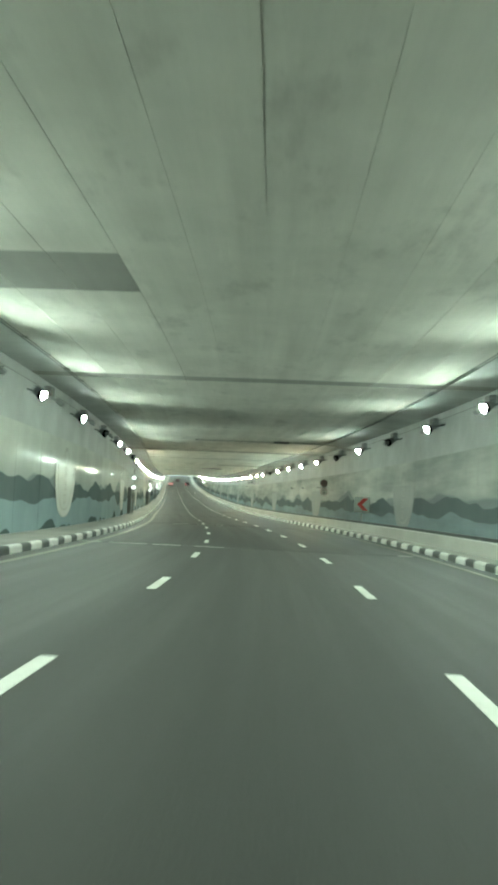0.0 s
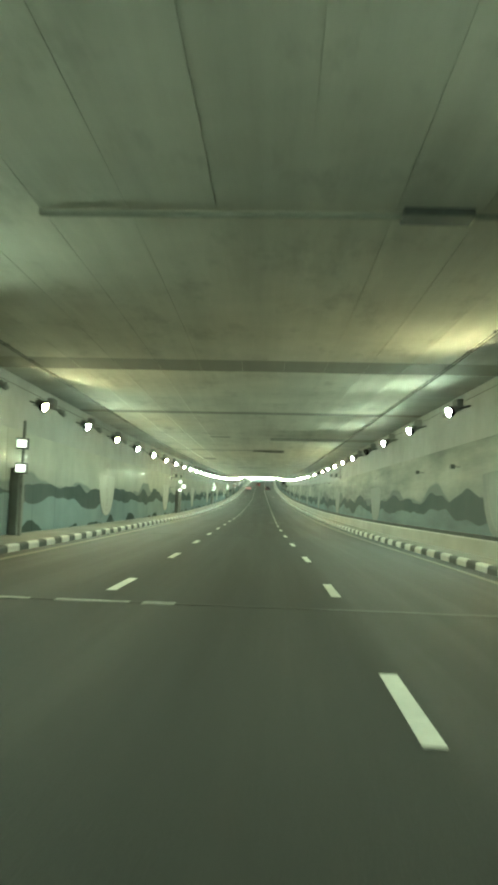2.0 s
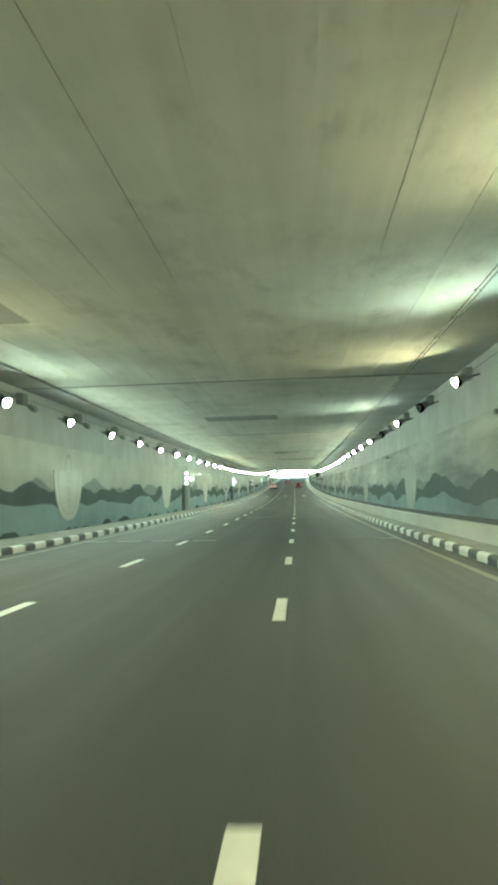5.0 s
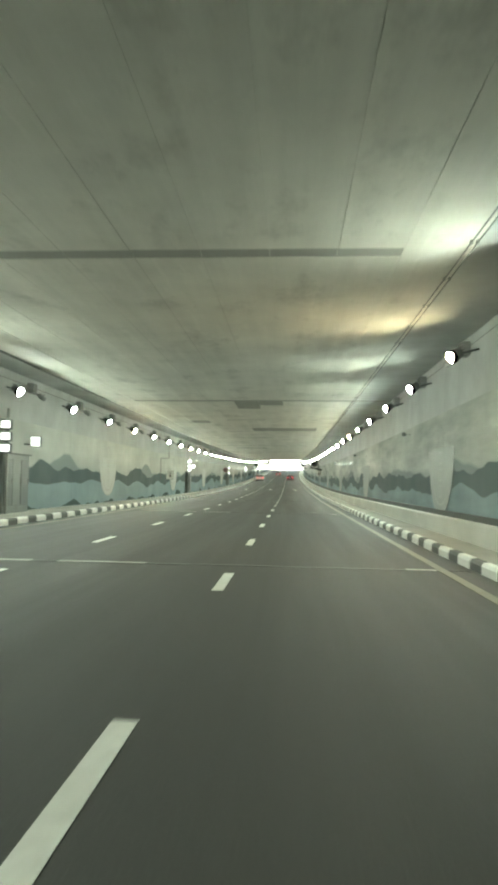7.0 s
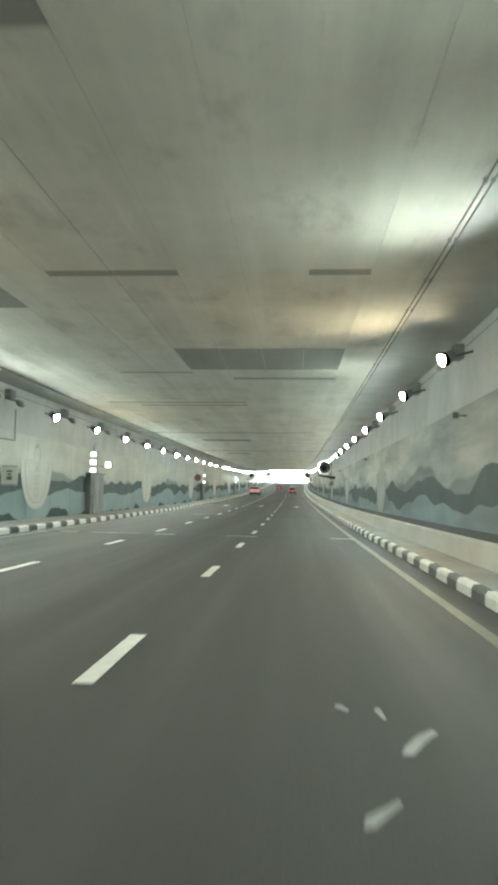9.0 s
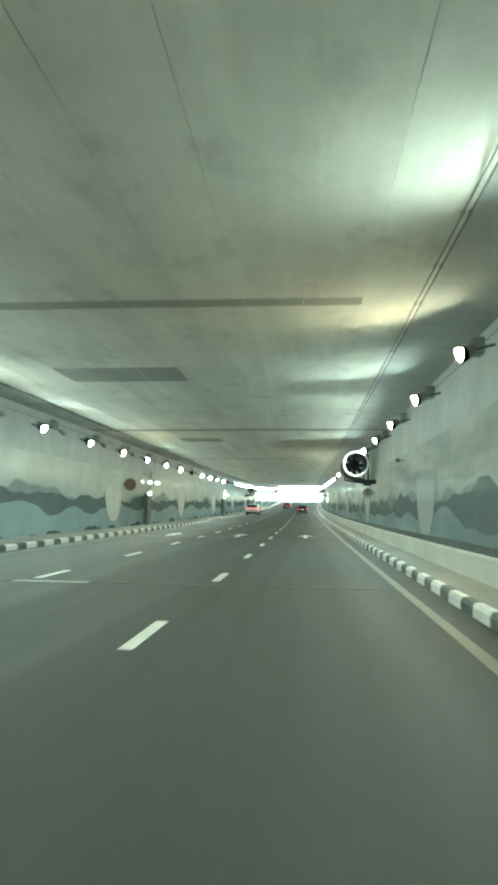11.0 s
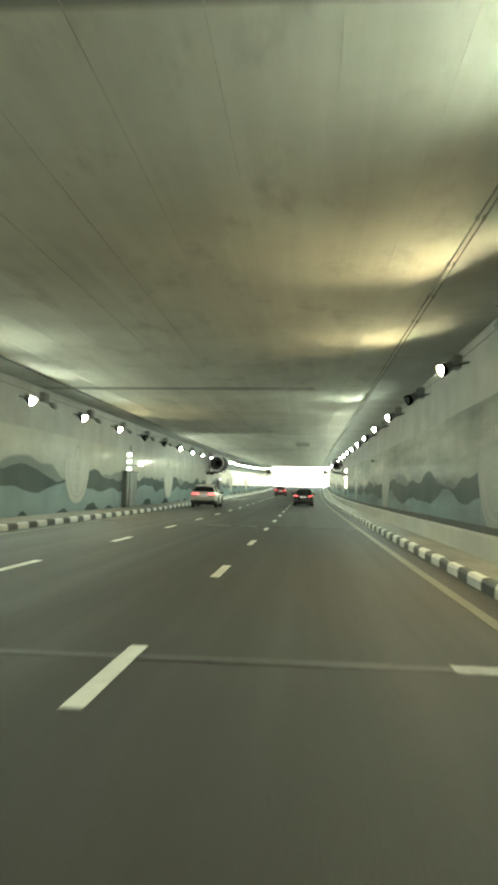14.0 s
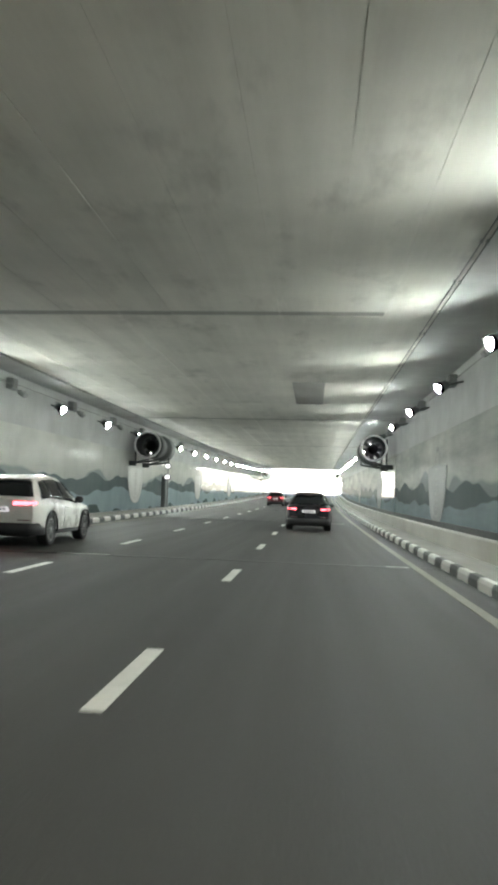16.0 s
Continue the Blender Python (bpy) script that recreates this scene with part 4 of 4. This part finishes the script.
        part("exhaust", tube(bmesh.new(), (sgn * 0.52, -1.02, 0.34 * k_high), (sgn * 0.52, -0.8, 0.34 * k_high), 0.045, 14), GREY_METAL, thing, "steel exhaust tip")
        for y in (0.0, axle):
            x1 = 0.965 * k_wide
            tyre = part("tyre", lathe(bmesh.new(), [(x1 - 0.27, wr * 0.9), (x1 - 0.25, wr), (x1 - 0.03, wr), (x1, wr * 0.95), (x1 + 0.004, wr * 0.80), (x1 - 0.01, wr * 0.72)], y, wr, sgn), SEAL, thing, "black tyre")
            part("rim", lathe(bmesh.new(), [(x1 - 0.06, wr * 0.70), (x1 - 0.006, wr * 0.74), (x1 - 0.002, wr * 0.68), (x1 - 0.05, wr * 0.64)], y, wr, sgn, 24), GREY_METAL, tyre, "steel rim")
            part("hub", lathe(bmesh.new(), [(x1 - 0.06, 0.085), (x1 - 0.008, 0.07), (x1 - 0.004, 0.03)], y, wr, sgn, 14), GREY_METAL, tyre)
            for k in range(10):
                bm = box(bmesh.new(), x1 - 0.035, x1 - 0.010, -0.014, 0.014, 0.05, wr * 0.68)
                bm.transform(Matrix.Translation((0, y, wr)) @ Matrix.Rotation((k // 2) * 2 * math.pi / 5 + (0.17 if k % 2 else -0.17), 4, "X"))
                if sgn < 0:
                    bm.transform(Matrix.Diagonal((-1, 1, 1, 1)))
                    bmesh.ops.reverse_faces(bm, faces=bm.faces)
                part("spoke", bm, GREY_METAL, tyre)
            bm = bmesh.new()
            qs = np.linspace(-0.12, math.pi + 0.12, 15)
            rows = [[bm.verts.new((sgn * (x1 + dx), y + r * math.cos(q), wr + r * math.sin(q))) for q in qs] for dx, r in ((0.004, arch - 0.035), (0.022, arch - 0.03), (0.024, arch + 0.012), (-0.04, arch + 0.016))]
            for lo, hi in zip(rows, rows[1:]):
                for i in range(14):
                    bm.faces.new((lo[i], lo[i + 1], hi[i + 1], hi[i]))
            bmesh.ops.recalc_face_normals(bm, faces=bm.faces)
            part("arch_trim", bm, BLACK, thing, "black wheel arch trim")

    def over(y0, y1, k0, k1, lift):
        rows = []
        for y in np.linspace(y0, y1, 9):
            w = (k0 + (k1 - k0) * (y - y0) / (y1 - y0)) * float(car_line("roof", y)) * k_wide
            z = float(car_line("top", y)) * k_high
            rows.append([(w * v, float(y) + (-lift * 0.7 if y < 1 else lift * 0.7), z + lift * 0.7 + 0.008 * (1 - v * v)) for v in np.linspace(-1, 1, 9)])
        return rows
    patch("rear_window", over(-0.93, -0.53, 1.12, 0.93, 0.012), WINDOW)
    patch("windscreen", over(1.68, 2.46, 0.95, 0.97, 0.012), WINDOW)
    z = float(car_line("top", -0.46)) * k_high
    bm = box(bmesh.new(), -0.60 * k_wide, 0.60 * k_wide, -0.62, -0.26, z - 0.012, z + 0.026, 0.012)
    part("spoiler", bm, paint, thing)
    part("brake_light", box(bmesh.new(), -0.16, 0.16, -0.632, -0.622, z - 0.004, z + 0.014), DULL_RED, thing)
    skirt = [(0.955, -0.46), (0.93, -0.75), (0.86, -0.96), (0.72, -1.045), (0.0, -1.055)]
    skirt += [(-x, y) for x, y in skirt[-2::-1]]
    patch("bumper", [[(x * k_wide, y, zz * k_high) for zz in (0.27, 0.42, 0.545)] for x, y in skirt], BLACK, "black lower bumper")
    pl = part("number_plate", box(bmesh.new(), -0.26, 0.26, -1.05, -1.03, 0.80 * k_high, 0.91 * k_high), PLATE, thing, "white plate with a faint glow of its own")
    for k in range(5):
        part("mark", box(bmesh.new(), -0.2 + k * 0.085, -0.15 + k * 0.085, -1.055, -1.051, 0.825 * k_high, 0.885 * k_high), BLACK, pl)
    return thing


def lacquer(name, colour):
    m = plain(name, colour, 0.28, vary=0.05, grain=2.0, bump=0)
    m.node_tree.nodes["Principled BSDF"].inputs["Coat Weight"].default_value = 0.8
    return m


WINDOW = plain("tinted_window", (0.02, 0.022, 0.024), 0.06, vary=0.1, bump=0)
BRAKE = plain("tail_lamp_glow", (0.5, 0.05, 0.05), 0.3, vary=0, bump=0, emit=(1.0, 0.10, 0.12), strength=0.8)
# the plate emits a little itself, in place of light falling on it
PLATE = plain("number_plate_glow", (0.75, 0.75, 0.75), 0.4, vary=0.05, bump=0, emit=(1, 1, 1), strength=0.06)
suv = car("suv", "white sport utility car with tinted windows and lit tail lamps", "car", lacquer("white_lacquer", (0.86, 0.85, 0.81)), 0.375, 1.0, 1.0, BRAKE)
suv.matrix_basis = place(332.5, -4.15, 0.0)
dark = car("car", "black crossover car with glowing red tail lamps", "car", lacquer("black_lacquer", (0.022, 0.022, 0.028)), 0.35, 0.94, 0.93, BRAKE, 0.52, 0.90)
dark.matrix_basis = place(347.0, 2.95, 0.0)
far_car = car("car", "dark red car with glowing tail lamps on the middle lane", "car", lacquer("dark_red_lacquer", (0.10, 0.025, 0.03)), 0.33, 0.92, 0.88, BRAKE, 0.50, 0.92)
far_car.matrix_basis = place(397.5, -0.95, 0.0)

# ---- road markings ----
P = 8.005


def marking(name, pts, mat, s, off, turn=0.0, rise=0.006):
    bm = bmesh.new()
    f = bm.faces.new([bm.verts.new((x, y, 0)) for x, y in pts])
    got = bmesh.ops.extrude_face_region(bm, geom=[f])
    bmesh.ops.translate(bm, verts=[v for v in got["geom"] if isinstance(v, bmesh.types.BMVert)], vec=(0, 0, rise))
    bmesh.ops.recalc_face_normals(bm, faces=bm.faces)
    ob = part(name, bm, mat, road)
    ob.matrix_basis = place(s, off, 0, turn)
    return ob


dash = marking("lane_dash", [(-0.075, -2.1), (0.075, -2.1), (0.075, 0), (-0.075, 0)], WHITE_PAINT, 0, 1.75)
for k in range(-7, 75):
    for off, shift in ((1.75, 0.0), (-1.75, -0.2)):
        if (k, off) != (0, 1.75):
            d = dash.copy()
            scene.collection.objects.link(d)
            d.matrix_basis = place(k * P + shift, off)
dash.matrix_basis = place(0, 1.75)
for off, mat in ((-5.26, YELLOW_PAINT), (5.26, YELLOW_PAINT)):
    e = loft("edge_line", [(off - 0.08, 0.002), (off + 0.08, 0.002), (off + 0.08, 0.007), (off - 0.08, 0.007)], S0, 640, 3.0, mat, parent=road)
arrow = [(-0.09, 0), (0.09, 0), (0.09, 2.9), (0.42, 2.9), (0.0, 4.8), (-0.42, 2.9), (-0.09, 2.9)]
for off in (3.47, -0.05):
    marking("arrow", arrow, WHITE_PAINT, 255.45, off)
left_arrow = [(-0.09, 0), (0.09, 0), (0.09, 2.9), (0.40, 2.9), (0.0, 4.6), (-0.40, 2.9), (-0.09, 2.9)]
marking("arrow", left_arrow, WHITE_PAINT, 255.0, -3.52)

# scraps of old white paint and litter on the tarmac
LITTER = plain("dirty_white_scrap", (0.23, 0.23, 0.215), 0.8, vary=0.3)
for s, off, w, d, turn in ((181.6, 3.58, 0.08, 0.18, 20), (181.5, 3.82, 0.06, 0.3, 5), (180.9, 3.98, 0.12, 0.6, -25), (179.8, 3.66, 0.09, 0.4, -30), (179.3, 4.56, 0.16, 0.1, 10)):
    scrap = tagged(new("litter"), "flattened dirty white scrap lying on the asphalt", "litter", "scraps of litter")
    bm = bmesh.new()
    n = 7
    vs = [bm.verts.new((w / 2 * math.cos(a) * (0.8 + 0.3 * math.sin(3 * a + s)), d / 2 * math.sin(a), 0.003 + 0.002 * math.sin(2 * a))) for a in np.linspace(0, 2 * math.pi, n + 1)[:-1]]
    f = bm.faces.new(vs)
    got = bmesh.ops.extrude_face_region(bm, geom=[f])
    bmesh.ops.translate(bm, verts=[v for v in got["geom"] if isinstance(v, bmesh.types.BMVert)], vec=(0, 0, 0.003))
    bmesh.ops.recalc_face_normals(bm, faces=bm.faces)
    part("sheet", bm, LITTER, scrap)
    scrap.matrix_basis = place(s, off, -0.001, turn)

# ---- expansion joints across the road ----
for k in range(-2, 19):
    s = 52.3 + 25.27 * k
    j = tagged(new("expansion_joint"), "dark rubber expansion joint with pale worn mortar patches", "expansion joint", "expansion joints")
    rng = random.Random(k + 50)
    x = -5.75
    while x < 5.7:
        w = min(rng.uniform(0.7, 2.4), 5.75 - x)
        part("seal", box(bmesh.new(), x, x + w - 0.01, -rng.uniform(0.04, 0.16), rng.uniform(0.04, 0.10), -0.01, 0.004), SEAL if rng.random() < 0.7 else WORN_SEAL, j)
        x += w
    x = -5.7
    while x < 5.5:
        w = rng.uniform(0.4, 1.6) if x < 3 else rng.uniform(0.4, 0.9)
        if rng.random() < (0.75 if x < -0.8 and k != 1 else 0.3 if 0.5 < x < 1.2 else 0.9 if 3.9 < x < 4.8 else 0.0):
            deep = rng.uniform(0.10, 0.20)
            bm = bmesh.new()
            n = 6
            near = [bm.verts.new((x + w * i / n, -deep + rng.uniform(-0.03, 0.03), 0.0085)) for i in range(n + 1)]
            far = [bm.verts.new((x + w * i / n, deep * 0.6 + rng.uniform(-0.03, 0.03), 0.0085)) for i in range(n + 1)]
            for i in range(n):
                bm.faces.new((near[i], near[i + 1], far[i + 1], far[i]))
            got = bmesh.ops.extrude_face_region(bm, geom=bm.faces[:])
            bmesh.ops.translate(bm, verts=[v for v in got["geom"] if isinstance(v, bmesh.types.BMVert)], vec=(0, 0, -0.005))
            bmesh.ops.recalc_face_normals(bm, faces=bm.faces)
            part("mortar_patch", bm, RUST, j, "pale worn mortar patch")
        x += w + rng.uniform(0.05, 0.6)
    j.matrix_basis = place(s, 0, 0.001)

# ---- wall panels ----
LOOSE = (355.5, 365.5)
for wall, off, mat, z0, z1, sign in ((wall_west, -7.372, MURAL_L, 0.225, 3.55, 1), (wall_east, 7.372, MURAL_R, 0.72, 3.72, -1)):
    W = 3.1525
    rng = random.Random(12)
    n0, n1 = int((S0 + 2) // W), int(PORTAL // W)
    for n in range(n0 + 1, n1):
        bm = bmesh.new()
        uvl = bm.loops.layers.uv.new("uv")
        a, b = n * W + 0.006, (n + 1) * W - 0.006
        pts = [(a, z0), (b, z0), (b, z1), (a, z1)]
        # no panel hangs quite flush; three clean ones on the east wall lean out together
        loose = sign < 0 and LOOSE[0] < (a + b) / 2 < LOOSE[1]
        skew = [rng.uniform(-0.004, 0.004) for _ in range(3)]
        lift = [skew[0], skew[1], skew[1] + skew[2], skew[0] + skew[2]]
        if loose:
            lift = [0.006 * (LOOSE[1] + 1.0 - s) for s, z in pts]
        frontv = [bm.verts.new(at(s, off + sign * d, z)) for (s, z), d in zip(pts, lift)]
        backv = [bm.verts.new(at(s, off - sign * 0.042, z)) for s, z in pts]
        faces = [(frontv, pts)] + [([frontv[i], backv[i], backv[(i + 1) % 4], frontv[(i + 1) % 4]], [pts[i], pts[i], pts[(i + 1) % 4], pts[(i + 1) % 4]]) for i in range(4)]
        for vs, uv in faces:
            f = bm.faces.new(vs)
            for loop, q in zip(f.loops, uv):
                loop[uvl].uv = q
        bmesh.ops.recalc_face_normals(bm, faces=bm.faces)
        part("panel", bm, MURAL_CLEAN if loose else MURAL_GLARE if sign > 0 and a > 383 else mat, wall)

# ---- kerbs ----
def stone_mesh(side, length, mat, name):
    prof = [(0.0, -0.25), (0.0, 0.13), (0.035, 0.19), (0.135, 0.195), (0.135, -0.25)]
    bm = bmesh.new()
    ends = []
    for y in (-length / 2, length / 2):
        ends.append([bm.verts.new((side * x, y, z)) for x, z in prof])
    for i in range(5):
        bm.faces.new((ends[0][i], ends[0][(i + 1) % 5], ends[1][(i + 1) % 5], ends[1][i]))
    bm.faces.new(ends[0])
    bm.faces.new(ends[1])
    bmesh.ops.recalc_face_normals(bm, faces=bm.faces)
    me = bpy.data.meshes.new(name)
    bm.to_mesh(me)
    bm.free()
    me.materials.append(mat)
    return me


for side, off, phase in ((-1, -5.795, 200.39), (1, 5.795, 185.79)):
    kerb = tagged(new("kerb_west" if side < 0 else "kerb_east"), "concrete kerb painted in black and white blocks", "kerb", kind="structure")
    meshes = [stone_mesh(side, 0.86, KERB_BLACK, "kerb_black"), stone_mesh(side, 1.03, KERB_WHITE, "kerb_white")]
    rng = random.Random(side + 9)
    rest = [bmesh.new(), bmesh.new()]
    T = 1.9085
    for k in range(int((S0 - phase) // T) + 1, int((PORTAL - phase) // T)):
        for h in (0, 1):
            s = phase + T * (k + 0.5 * h)
            m = place(s, off + rng.uniform(-0.006, 0.006), rng.uniform(-0.006, 0.006), rng.uniform(-0.3, 0.3))
            if 10 < s < 152 or 158 < s < 292:
                st = new("kerb_stone", meshes[h])
                st.parent = kerb
                st.matrix_basis = m
            else:
                ev = bmesh.new()
                ev.from_mesh(meshes[h])
                ev.transform(m)
                tmp = bpy.data.meshes.new("tmp")
                ev.to_mesh(tmp)
                ev.free()
                rest[h].from_mesh(tmp)
                bpy.data.meshes.remove(tmp)
    for h in (0, 1):
        tagged(part("kerb_run", rest[h], (KERB_BLACK, KERB_WHITE)[h], kerb), kind="stuff")
